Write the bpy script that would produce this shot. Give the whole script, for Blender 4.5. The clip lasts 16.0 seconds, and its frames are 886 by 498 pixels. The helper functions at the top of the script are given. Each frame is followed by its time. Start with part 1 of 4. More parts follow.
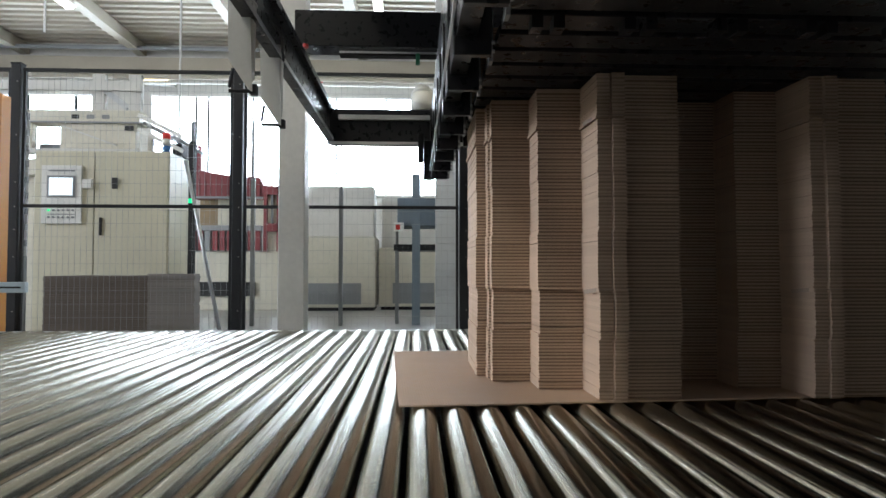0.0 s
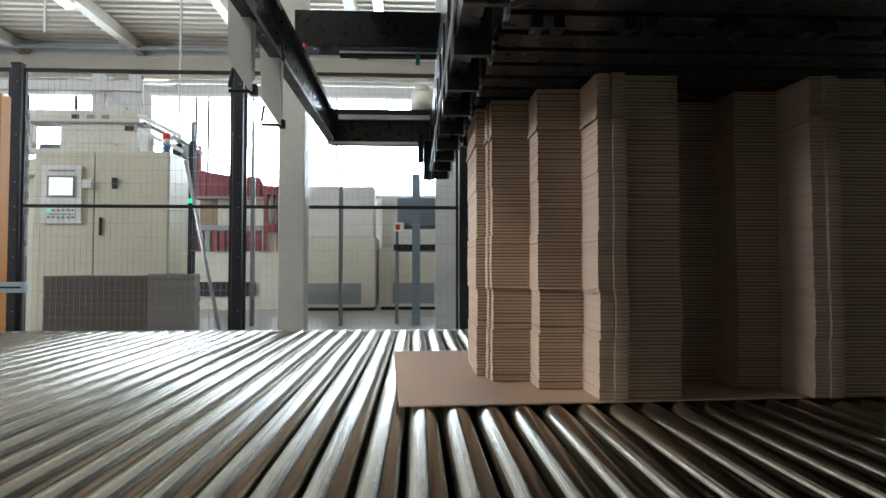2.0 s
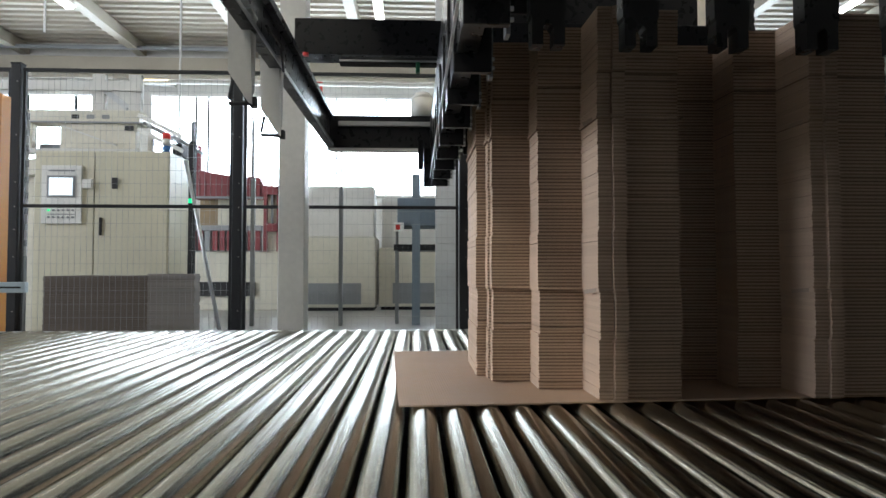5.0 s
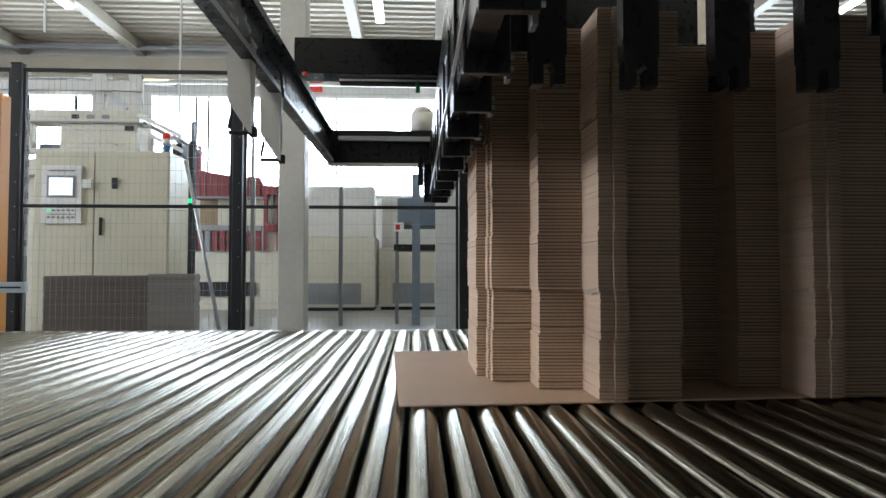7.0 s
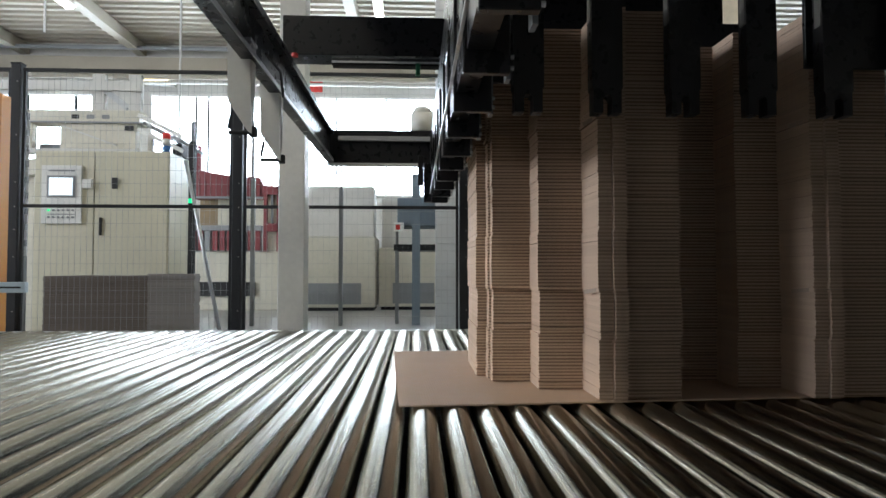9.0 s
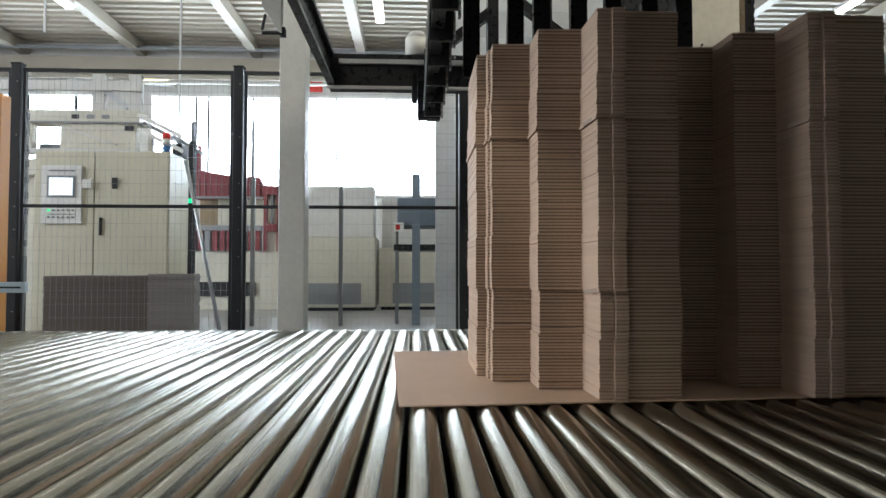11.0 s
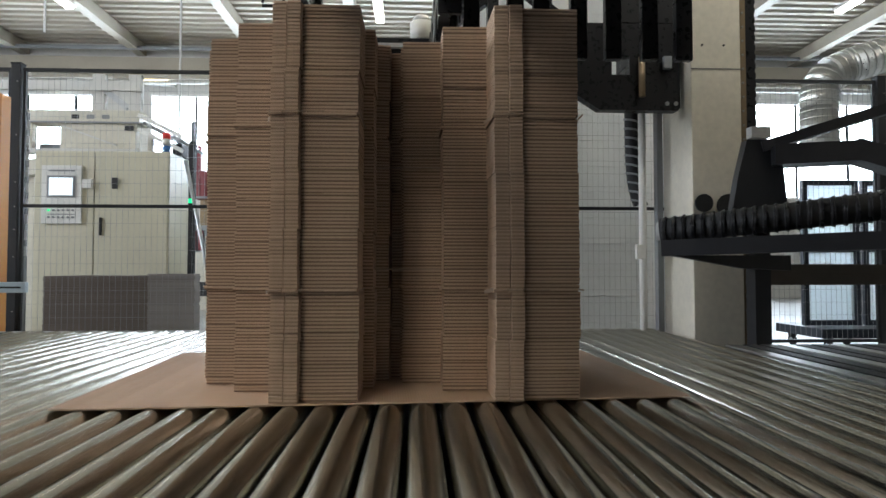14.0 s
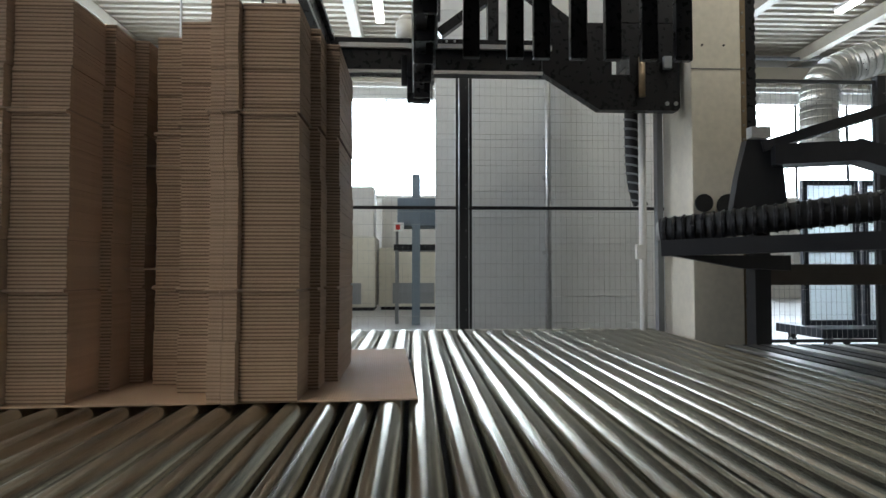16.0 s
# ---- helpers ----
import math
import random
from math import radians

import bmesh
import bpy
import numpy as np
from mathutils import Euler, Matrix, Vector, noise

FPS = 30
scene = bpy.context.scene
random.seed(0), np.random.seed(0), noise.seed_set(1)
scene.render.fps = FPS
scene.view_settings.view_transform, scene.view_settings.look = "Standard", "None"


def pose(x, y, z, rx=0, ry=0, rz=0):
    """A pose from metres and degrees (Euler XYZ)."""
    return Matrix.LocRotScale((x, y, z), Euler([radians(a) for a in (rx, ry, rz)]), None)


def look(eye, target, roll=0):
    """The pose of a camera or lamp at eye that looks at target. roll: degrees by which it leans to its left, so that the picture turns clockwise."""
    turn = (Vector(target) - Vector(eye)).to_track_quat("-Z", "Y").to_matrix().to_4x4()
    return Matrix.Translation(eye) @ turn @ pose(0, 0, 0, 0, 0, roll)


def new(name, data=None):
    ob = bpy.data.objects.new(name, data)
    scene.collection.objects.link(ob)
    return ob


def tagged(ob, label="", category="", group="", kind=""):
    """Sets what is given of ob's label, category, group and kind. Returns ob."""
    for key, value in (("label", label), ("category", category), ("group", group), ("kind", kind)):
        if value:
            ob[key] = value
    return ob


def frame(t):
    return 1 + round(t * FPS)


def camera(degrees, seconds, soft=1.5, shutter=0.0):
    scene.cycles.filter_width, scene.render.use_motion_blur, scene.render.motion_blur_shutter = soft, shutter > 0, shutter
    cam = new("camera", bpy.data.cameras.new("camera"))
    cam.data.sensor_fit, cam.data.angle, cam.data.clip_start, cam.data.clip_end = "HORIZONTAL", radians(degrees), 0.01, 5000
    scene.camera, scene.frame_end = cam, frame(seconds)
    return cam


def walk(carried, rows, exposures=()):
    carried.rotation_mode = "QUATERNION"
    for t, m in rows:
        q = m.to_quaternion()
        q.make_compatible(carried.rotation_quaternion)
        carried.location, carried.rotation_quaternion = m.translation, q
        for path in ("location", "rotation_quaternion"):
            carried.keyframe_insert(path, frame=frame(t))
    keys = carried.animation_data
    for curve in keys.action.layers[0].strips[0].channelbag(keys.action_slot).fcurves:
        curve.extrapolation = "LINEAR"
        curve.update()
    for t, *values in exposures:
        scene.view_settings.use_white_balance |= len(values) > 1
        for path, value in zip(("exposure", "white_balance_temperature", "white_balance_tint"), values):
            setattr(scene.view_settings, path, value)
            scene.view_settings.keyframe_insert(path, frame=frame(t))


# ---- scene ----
cam = camera(73.7, 16.0)
EYE = (0.0, 0.0, 0.762)
VIEW = pose(*EYE, 91.92, 0.0, -2.68)
walk(cam, [(0.0, VIEW), (16.0, VIEW)], exposures=[(0.0, 0.64, 5950, 10), (16.0, 0.64, 5950, 10)])

# ---- world and lights ----
ROLL_TOP = 0.350          # height of the roller tops over the floor
world = bpy.data.worlds.new("world")
scene.world = world
world.use_nodes = True
wn = world.node_tree
sky = wn.nodes.new("ShaderNodeTexSky")
sky.sky_type = "NISHITA"
sky.sun_disc = False
sky.sun_elevation, sky.sun_rotation = radians(40), radians(20)
wn.nodes["Background"].inputs[1].default_value = 0.12
wn.links.new(sky.outputs[0], wn.nodes["Background"].inputs[0])


def area(name, at, target, w, h, watts, colour=(1, 1, 1)):
    d = bpy.data.lights.new(name, "AREA")
    d.shape, d.size, d.size_y, d.energy, d.color = "RECTANGLE", w, h, watts, colour
    ob = new(name, d)
    ob.matrix_basis = look(at, target)
    return ob


# daylight in the window openings of the side wall; the far windows look out on a bright sky
WIN_Z0, WIN_Z1 = 2.60, 5.10
area("window_light_left", (-13.05, 2.75, 3.85), (0, 2.75, 3.85), 7.4, 2.4, 640, (0.97, 0.99, 1.0))

# ---- materials ----


def mat(name, colour, rough=0.5, metal=0.0, vary=0.12, scale=8.0, bump=0.0, bump_scale=60.0, stretch=(1, 1, 1),
        grime=0.0, glow=0.0, coords="Object", rnd=0.0, spec=0.5):
    m = bpy.data.materials.new(name)
    m.use_nodes = True
    n, l = m.node_tree.nodes, m.node_tree.links
    b = n["Principled BSDF"]
    b.inputs["Roughness"].default_value, b.inputs["Metallic"].default_value = rough, metal
    b.inputs["Specular IOR Level"].default_value = spec
    tc, mp = n.new("ShaderNodeTexCoord"), n.new("ShaderNodeMapping")
    mp.inputs["Scale"].default_value = stretch
    l.new(tc.outputs[coords], mp.inputs[0])
    big, small = n.new("ShaderNodeTexNoise"), n.new("ShaderNodeTexNoise")
    big.inputs["Scale"].default_value, small.inputs["Scale"].default_value = scale, scale * 9
    for k in (big, small):
        k.inputs["Detail"].default_value = 4
        l.new(mp.outputs[0], k.inputs["Vector"])
    add = n.new("ShaderNodeMath")
    add.operation = "ADD"
    l.new(big.outputs["Fac"], add.inputs[0])
    l.new(small.outputs["Fac"], add.inputs[1])
    rng = n.new("ShaderNodeMapRange")
    rng.inputs["From Min"].default_value, rng.inputs["From Max"].default_value = 0.6, 1.4
    rng.inputs["To Min"].default_value, rng.inputs["To Max"].default_value = 1 - vary - grime, 1 + vary
    l.new(add.outputs[0], rng.inputs["Value"])
    last = rng.outputs[0]
    if rnd:
        info, r2, mul = n.new("ShaderNodeObjectInfo"), n.new("ShaderNodeMapRange"), n.new("ShaderNodeMath")
        r2.inputs["To Min"].default_value, r2.inputs["To Max"].default_value = 1 - rnd, 1 + rnd
        mul.operation = "MULTIPLY"
        l.new(info.outputs["Random"], r2.inputs["Value"])
        l.new(last, mul.inputs[0])
        l.new(r2.outputs[0], mul.inputs[1])
        last = mul.outputs[0]
    vm = n.new("ShaderNodeVectorMath")
    vm.operation = "SCALE"
    vm.inputs[0].default_value = colour
    l.new(last, vm.inputs["Scale"])
    l.new(vm.outputs[0], b.inputs["Base Color"])
    rr = n.new("ShaderNodeMapRange")
    rr.inputs["From Min"].default_value, rr.inputs["From Max"].default_value = 0.3, 0.7
    rr.inputs["To Min"].default_value, rr.inputs["To Max"].default_value = max(0.02, rough * 0.8), min(1, rough * 1.2)
    l.new(small.outputs["Fac"], rr.inputs["Value"])
    l.new(rr.outputs[0], b.inputs["Roughness"])
    if bump:
        bn, bp = n.new("ShaderNodeTexNoise"), n.new("ShaderNodeBump")
        bn.inputs["Scale"].default_value = bump_scale
        l.new(mp.outputs[0], bn.inputs["Vector"])
        bp.inputs["Strength"].default_value, bp.inputs["Distance"].default_value = bump, 0.004
        l.new(bn.outputs["Fac"], bp.inputs["Height"])
        l.new(bp.outputs[0], b.inputs["Normal"])
    if glow:
        b.inputs["Emission Color"].default_value = (*colour, 1)
        b.inputs["Emission Strength"].default_value = glow
    return m


STEEL = mat("roller_steel", (0.53, 0.51, 0.44), 0.22, 1.0, 0.03, 3, 0.0, 40, (9, 0.5, 9), rnd=0.06)
sn, sl = STEEL.node_tree.nodes, STEEL.node_tree.links
tang = sn.new("ShaderNodeTangent")
tang.direction_type, tang.axis = "RADIAL", "Y"
sl.new(tang.outputs[0], sn["Principled BSDF"].inputs["Tangent"])
for k in list(sn["Principled BSDF"].inputs["Roughness"].links):
    sl.remove(k)
sn["Principled BSDF"].inputs["Anisotropic"].default_value = 0.95
sn["Principled BSDF"].inputs["Anisotropic Rotation"].default_value = 0.25
STEEL_DARK = mat("dull_steel", (0.30, 0.29, 0.27), 0.45, 0.9, 0.15, 8)
GALV = mat("galvanised", (0.55, 0.56, 0.57), 0.38, 0.8, 0.12, 10)
FRAMEPAINT = mat("grey_frame_paint", (0.42, 0.42, 0.39), 0.5, 0.0, 0.12, 6)
BLACK = mat("black_paint", (0.017, 0.017, 0.019), 0.30, 0.0, 0.0, 3, spec=0.3)
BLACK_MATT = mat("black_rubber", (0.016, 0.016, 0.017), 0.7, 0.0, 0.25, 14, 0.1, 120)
ARM_GREY = mat("charcoal_paint", (0.030, 0.030, 0.033), 0.38, 0.0, 0.12, 6, 0.03, 40)
FENCE = mat("fence_black", (0.022, 0.023, 0.026), 0.5, 0.0, 0.15, 9)
WIRE = mat("fence_wire", (0.32, 0.32, 0.325), 0.5, 0.3, 0.1, 20)
WHITE = mat("white_paint", (0.78, 0.77, 0.74), 0.45, 0.0, 0.05, 3, grime=0.06)
COLUMN = mat("machine_white", (0.74, 0.69, 0.59), 0.42, 0.0, 0.06, 3, grime=0.1)
LIGHTGREY = mat("light_grey_plate", (0.62, 0.62, 0.61), 0.4, 0.0, 0.06, 6)
BEIGE = mat("cabinet_beige", (0.62, 0.585, 0.45), 0.45, 0.0, 0.05, 3)
BEIGE_LIGHT = mat("machine_beige", (0.60, 0.57, 0.48), 0.5, 0.0, 0.08, 2)
KRAFT = mat("kraft_board", (0.52, 0.378, 0.275), 0.85, 0.0, 0.10, 9, 0.15, 160, rnd=0.06)
# the shade on the backlit pile front is put into this board colour
SHADEBOARD = mat("shaded_brown_board", (0.17, 0.140, 0.120), 0.85, 0.0, 0.10, 6, rnd=0.06)
PALEBOARD = mat("pale_grey_board", (0.30, 0.27, 0.25), 0.85, 0.0, 0.10, 6, rnd=0.06)
KRAFT_PAD = mat("kraft_pad", (0.52, 0.365, 0.255), 0.8, 0.0, 0.06, 5, 0.12, 130)
pn, pl = KRAFT_PAD.node_tree.nodes, KRAFT_PAD.node_tree.links
wave, wbump, wco = pn.new("ShaderNodeTexWave"), pn.new("ShaderNodeBump"), pn.new("ShaderNodeTexCoord")
wave.inputs["Scale"].default_value, wave.inputs["Distortion"].default_value = 38.0, 0.3
wbump.inputs["Strength"].default_value, wbump.inputs["Distance"].default_value = 0.5, 0.0008
pl.new(wco.outputs["Object"], wave.inputs["Vector"])
pl.new(wave.outputs["Fac"], wbump.inputs["Height"])
pl.new(wbump.outputs[0], pn["Principled BSDF"].inputs["Normal"])
STRAP = mat("strap_plastic", (0.36, 0.27, 0.20), 0.5, 0.0, 0.1, 20)
CONCRETE = mat("concrete_floor", (0.34, 0.33, 0.31), 0.42, 0.0, 0.15, 0.7, 0.05, 30, grime=0.1)
# dark tone for walls out of view, to cut the light they bounce
WALL_DIM = mat("dim_unseen_wall", (0.16, 0.155, 0.145), 0.7, 0.0, 0.08, 0.8)
WALLPAINT = mat("wall_paint", (0.62, 0.61, 0.58), 0.7, 0.0, 0.06, 0.8, grime=0.05)
CEIL = mat("ceiling_sheet", (0.40, 0.36, 0.29), 0.6, 0.0, 0.05, 0.8)
BEAM = mat("ceiling_beam", (0.37, 0.335, 0.275), 0.6, 0.0, 0.06, 1.5)
PANEL = mat("white_wall_panel", (0.74, 0.76, 0.77), 0.5, 0.0, 0.05, 2)
RED = mat("red_paint", (0.21, 0.042, 0.050), 0.5, 0.0, 0.2, 4)
GREY_MACHINE = mat("grey_machine", (0.24, 0.25, 0.26), 0.5, 0.0, 0.12, 4)
BLUEGREY = mat("blue_grey_post", (0.17, 0.21, 0.25), 0.5, 0.0, 0.1, 4)
BLUE_DARK = mat("navy_paint", (0.012, 0.018, 0.03), 0.45, 0.0, 0.15, 6)
ORANGE = mat("orange_paint", (0.62, 0.27, 0.05), 0.5, 0.0, 0.1, 6)
PALE_BLUE = mat("pale_blue_metal", (0.50, 0.58, 0.64), 0.4, 0.2, 0.08, 8)
DUCT = mat("duct_zinc", (0.62, 0.61, 0.58), 0.33, 0.9, 0.12, 5)
SCREEN = mat("screen_glass", (0.75, 0.82, 0.85), 0.2, 0.0, 0.02, 4, glow=1.0)
# strong glow, used only by the added fill lights out of view
TUBE_FILL = mat("fill_light_tube", (1.0, 0.91, 0.72), 0.4, 0.0, 0.0, 4, glow=33.0)
TUBE_FAR = mat("far_lamp_tube", (1.0, 0.95, 0.82), 0.4, 0.0, 0.0, 4, glow=7.0)
WARM = mat("warm_wall_lamp", (1.0, 0.82, 0.45), 0.4, 0.0, 0.0, 4, glow=1.6)
FROST = mat("frosted_sheet", (0.72, 0.80, 0.84), 0.6, 0.0, 0.03, 3)
FROST.node_tree.nodes["Principled BSDF"].inputs["Transmission Weight"].default_value = 0.7
LED_GREEN = mat("green_lamp", (0.02, 0.6, 0.18), 0.4, 0.0, 0.0, 4, glow=1.5)
SIG_RED = mat("signal_red", (0.7, 0.05, 0.04), 0.35, 0.0, 0.05, 6)
SIG_WHITE = mat("signal_white", (0.85, 0.83, 0.75), 0.35, 0.0, 0.05, 6)
SIG_BLUE = mat("signal_blue", (0.04, 0.16, 0.42), 0.35, 0.0, 0.05, 6)
GREEN = mat("green_plastic", (0.02, 0.14, 0.07), 0.4, 0.0, 0.1, 6)
POLY = mat("white_plastic", (0.74, 0.73, 0.68), 0.4, 0.0, 0.05, 6)
RAIL_BROWN = mat("rail_paint", (0.085, 0.072, 0.060), 0.5, 0.0, 0.15, 6)
BRASS = mat("brown_rack", (0.25, 0.19, 0.12), 0.5, 0.5, 0.15, 9)

SKYGLOW = mat("bright_overcast", (0.86, 0.945, 1.0), 1.0, 0.0, 0.0, 1, glow=9.6)
# shade inside the hollow flutes and between tab folds is put into these browns
FLUTE_SHADE = mat("shaded_flute_edge", (0.235, 0.162, 0.115), 0.9, 0.0, 0.12, 20, 0.2, 200, rnd=0.10)
TAB_SHADE = mat("shaded_tab_fold", (0.34, 0.245, 0.175), 0.85, 0.0, 0.12, 20, 0.2, 200, rnd=0.15)

# ---- mesh helpers ----


def bx(bm, x0, x1, y0, y1, z0, z1, bevel=0.0):
    c = bmesh.ops.create_cube(bm, size=1.0)["verts"]
    for v in c:
        v.co = Vector(((x0 + x1) / 2 + v.co.x * (x1 - x0), (y0 + y1) / 2 + v.co.y * (y1 - y0), (z0 + z1) / 2 + v.co.z * (z1 - z0)))
    if bevel:
        es = {e for v in c for e in v.link_edges}
        bmesh.ops.bevel(bm, geom=list(es), offset=bevel, segments=2, affect="EDGES", profile=0.5)
    return bm


def box(*a, **k):
    return bx(bmesh.new(), *a, **k)


def cyl(bm, p0, p1, r, n=16, r2=None):
    p0, p1 = Vector(p0), Vector(p1)
    d = p1 - p0
    turn = d.to_track_quat("Z", "Y").to_matrix().to_4x4()
    bmesh.ops.create_cone(bm, cap_ends=True, segments=n, radius1=r, radius2=r if r2 is None else r2, depth=d.length,
                          matrix=Matrix.Translation((p0 + p1) / 2) @ turn)
    return bm


def bar(bm, p0, p1, w, h):
    """A square bar from p0 to p1."""
    p0, p1 = Vector(p0), Vector(p1)
    d = p1 - p0
    turn = d.to_track_quat("Z", "Y").to_matrix().to_4x4()
    c = bmesh.ops.create_cube(bm, size=1.0, matrix=Matrix.Translation((p0 + p1) / 2) @ turn @ Matrix.Diagonal((w, h, d.length, 1)))
    return bm


def prism(bm, outline, lo, hi, axis="z"):
    """An outline drawn in two axes, pushed out along the third."""
    def at(p, q):
        return {"z": (p[0], p[1], q), "y": (p[0], q, p[1]), "x": (q, p[0], p[1])}[axis]
    a = [bm.verts.new(at(p, lo)) for p in outline]
    b = [bm.verts.new(at(p, hi)) for p in outline]
    bm.faces.new(a[::-1])
    bm.faces.new(b)
    for i in range(len(a)):
        j = (i + 1) % len(a)
        bm.faces.new((a[i], a[j], b[j], b[i]))
    bmesh.ops.recalc_face_normals(bm, faces=bm.faces[:])
    return bm


def mesh_of(name, bm, material, smooth=False):
    me = bpy.data.meshes.new(name)
    if smooth:
        for f in bm.faces:
            f.smooth = len(f.verts) == 4
    bm.to_mesh(me)
    bm.free()
    me.materials.append(material)
    return me


def part(name, bm, material, parent=None, label="", smooth=False):
    ob = new(name, mesh_of(name, bm, material, smooth))
    if parent:
        ob.parent = parent
    if label:
        ob["label"] = label
    return ob


def thing(name, label, category, at=(0, 0, 0), group="", kind=""):
    ob = new(name)
    ob.location = at
    return tagged(ob, label, category, group, kind)


def grow(ob, k, about=(0.0, 0.0, 0.762)):
    """Scales all meshes of a thing about a point."""
    m = Matrix.Translation(about) @ Matrix.Scale(k, 4) @ Matrix.Translation(-Vector(about))
    for o in ob.children_recursive:
        o.data.transform(m)


def structure(name, bm, material, label="", category=""):
    return tagged(part(name, bm, material), label, category, kind="structure")


# ---- hall: floor, walls, ceiling ----
X0, X1, Y0, Y1, HALL = -13.0, 14.0, -8.0, 15.0, 6.35
structure("floor", box(X0 - 0.3, X1 + 0.3, Y0 - 0.3, Y1 + 0.3, -0.2, 0.0), CONCRETE, "smooth grey concrete hall floor", "floor")
structure("ceiling", box(X0 - 0.3, X1 + 0.3, Y0 - 0.3, Y1 + 0.3, HALL + 0.08, HALL + 0.3), CEIL, "off-white ribbed metal ceiling", "ceiling")


def ribs():
    bm = bmesh.new()
    y = 7.0
    while y < Y1:
        prism(bm, [(y, HALL + 0.08), (y + 0.03, HALL + 0.03), (y + 0.13, HALL + 0.03), (y + 0.16, HALL + 0.08)], X0, X1, "x")
        y += 0.27
    return bm


structure("ceiling_trim", ribs(), CEIL, "trapezoid ribs of the metal ceiling", "ceiling")


def wall_with_band(name, axis, at, lo, hi, spans, paint=None):
    """A wall with window openings between WIN_Z0 and WIN_Z1 at the spans given."""
    bm = bmesh.new()
    t = 0.25 if at > 0 else -0.25

    def piece(a, b, z0, z1):
        if b - a < 0.01:
            return
        if axis == "y":
            bx(bm, a, b, min(at, at + t), max(at, at + t), z0, z1)
        else:
            bx(bm, min(at, at + t), max(at, at + t), a, b, z0, z1)
    piece(lo, hi, 0, WIN_Z0)
    piece(lo, hi, WIN_Z1, HALL + 0.08)
    edge = lo
    for a, b in spans:
        piece(edge, a, WIN_Z0, WIN_Z1)
        edge = b
    piece(edge, hi, WIN_Z0, WIN_Z1)
    return structure(name, bm, paint or WALLPAINT, "painted hall wall with a band of windows" if spans else "plain painted hall wall", "wall")


FAR_SPANS = [(-10.2, -7.75), (-6.6, 1.45), (7.1, 12.7)]
wall_with_band("wall_north", "y", Y1, X0 - 0.25, X1 + 0.25, FAR_SPANS)
wall_with_band("wall_south", "y", Y0, X0 - 0.25, X1 + 0.25, [], WALL_DIM)
# Unseen walls, added to let front light through only a narrow gap.
for n, a, b in (("wall_1", -4.6, -2.15), ("wall_2", -1.25, 4.6)):
    structure(n, box(a, b, -0.52, -0.40, 0.0, 5.0), WALL_DIM, "plain dark wall out of view that blocks light beside an open gap", "wall")
wall_with_band("wall_west", "x", X0, Y0, Y1, [(-1.0, 6.5)])
wall_with_band("wall_east", "x", X1, Y0, Y1, [], WALL_DIM)


def far_window(x0, x1):
    w = tagged(new("window_1"), "blown-out band window with slim pale frames", "window", kind="structure")
    for x in (x0, x1):
        part("window_frame", box(x - 0.016, x + 0.016, Y1 - 0.03, Y1 + 0.04, WIN_Z0, WIN_Z1), LIGHTGREY, w)
    for z in (WIN_Z0, WIN_Z1):
        part("window_frame", box(x0, x1, Y1 - 0.06, Y1 + 0.04, z - 0.03, z + 0.03), WHITE, w)


structure("backdrop", box(-13.5, 14.5, 16.2, 16.25, 1.8, 6.2), SKYGLOW, "white overcast sky beyond the windows", "sky")
edges = [-6.6, -5.5, -5.2, -4.1, -2.85, -2.0, -0.75, 0.45, 1.45]
for a, b in zip(edges[:-1], edges[1:]):
    far_window(a, b)
for a, b in ((-10.2, -9.6), (-9.6, -8.45), (-8.45, -7.75), (7.1, 8.9), (8.9, 10.0), (10.0, 11.4), (11.4, 12.7)):
    far_window(a, b)


def ceiling_beam(x, w=0.22):
    b = part("ceiling_beam", box(x - w / 2, x + w / 2, 5.0, Y1, HALL - 0.26, HALL - 0.002), BEAM)
    return tagged(b, "pale painted steel ceiling beam", "beam", "ceiling beams", "structure")


for x in (-9.7, -6.85, -4.0, -1.35, 1.5, 4.3, 7.1, 9.9, 12.5):
    ceiling_beam(x)
structure("trim", box(X0, X1, Y1 - 0.35, Y1 - 0.003, 5.55, 5.95), BEAM, "pale horizontal duct along the far wall", "beam")


def tube_lamp_or_fill(x, y0, y1, z=5.95):
    t = thing("ceiling_lamp_or_fill", "lit fluorescent batten under the ceiling, a seen lamp or an added fill light", "lamp", (x, y0, z), "ceiling lamps")
    part("housing", box(-0.10, 0.10, 0, y1 - y0, 0.05, 0.12, bevel=0.01), WHITE, t)
    part("diffuser", box(-0.075, 0.075, 0.02, y1 - y0 - 0.02, 0.0, 0.049, bevel=0.015), TUBE_FAR if y0 > 8 or x < -6 else TUBE_FILL, t, "glowing white diffuser")
    part("hanger", cyl(bmesh.new(), (0, 0.3, 0.12), (0, 0.3, HALL + 0.084 - z), 0.006, 6), GALV, t)
    part("hanger", cyl(bmesh.new(), (0, y1 - y0 - 0.3, 0.12), (0, y1 - y0 - 0.3, HALL + 0.084 - z), 0.006, 6), GALV, t)
    return t


# first three are visible lamps; the other seven are unseen fill lights, added
for x, y0, y1 in ((-0.75, 8.6, 12.4), (-6.9, 8.6, 12.0), (8.6, 8.5, 11.5), (-3.4, -3.2, -1.7), (-3.2, -3.2, -1.7), (-3.0, -3.2, -1.7), (-2.8, -3.2, -1.7), (-2.6, -3.2, -1.7), (3.4, -0.2, 3.4), (2.3, 1.0, 3.2)):
    tube_lamp_or_fill(x, y0, y1)

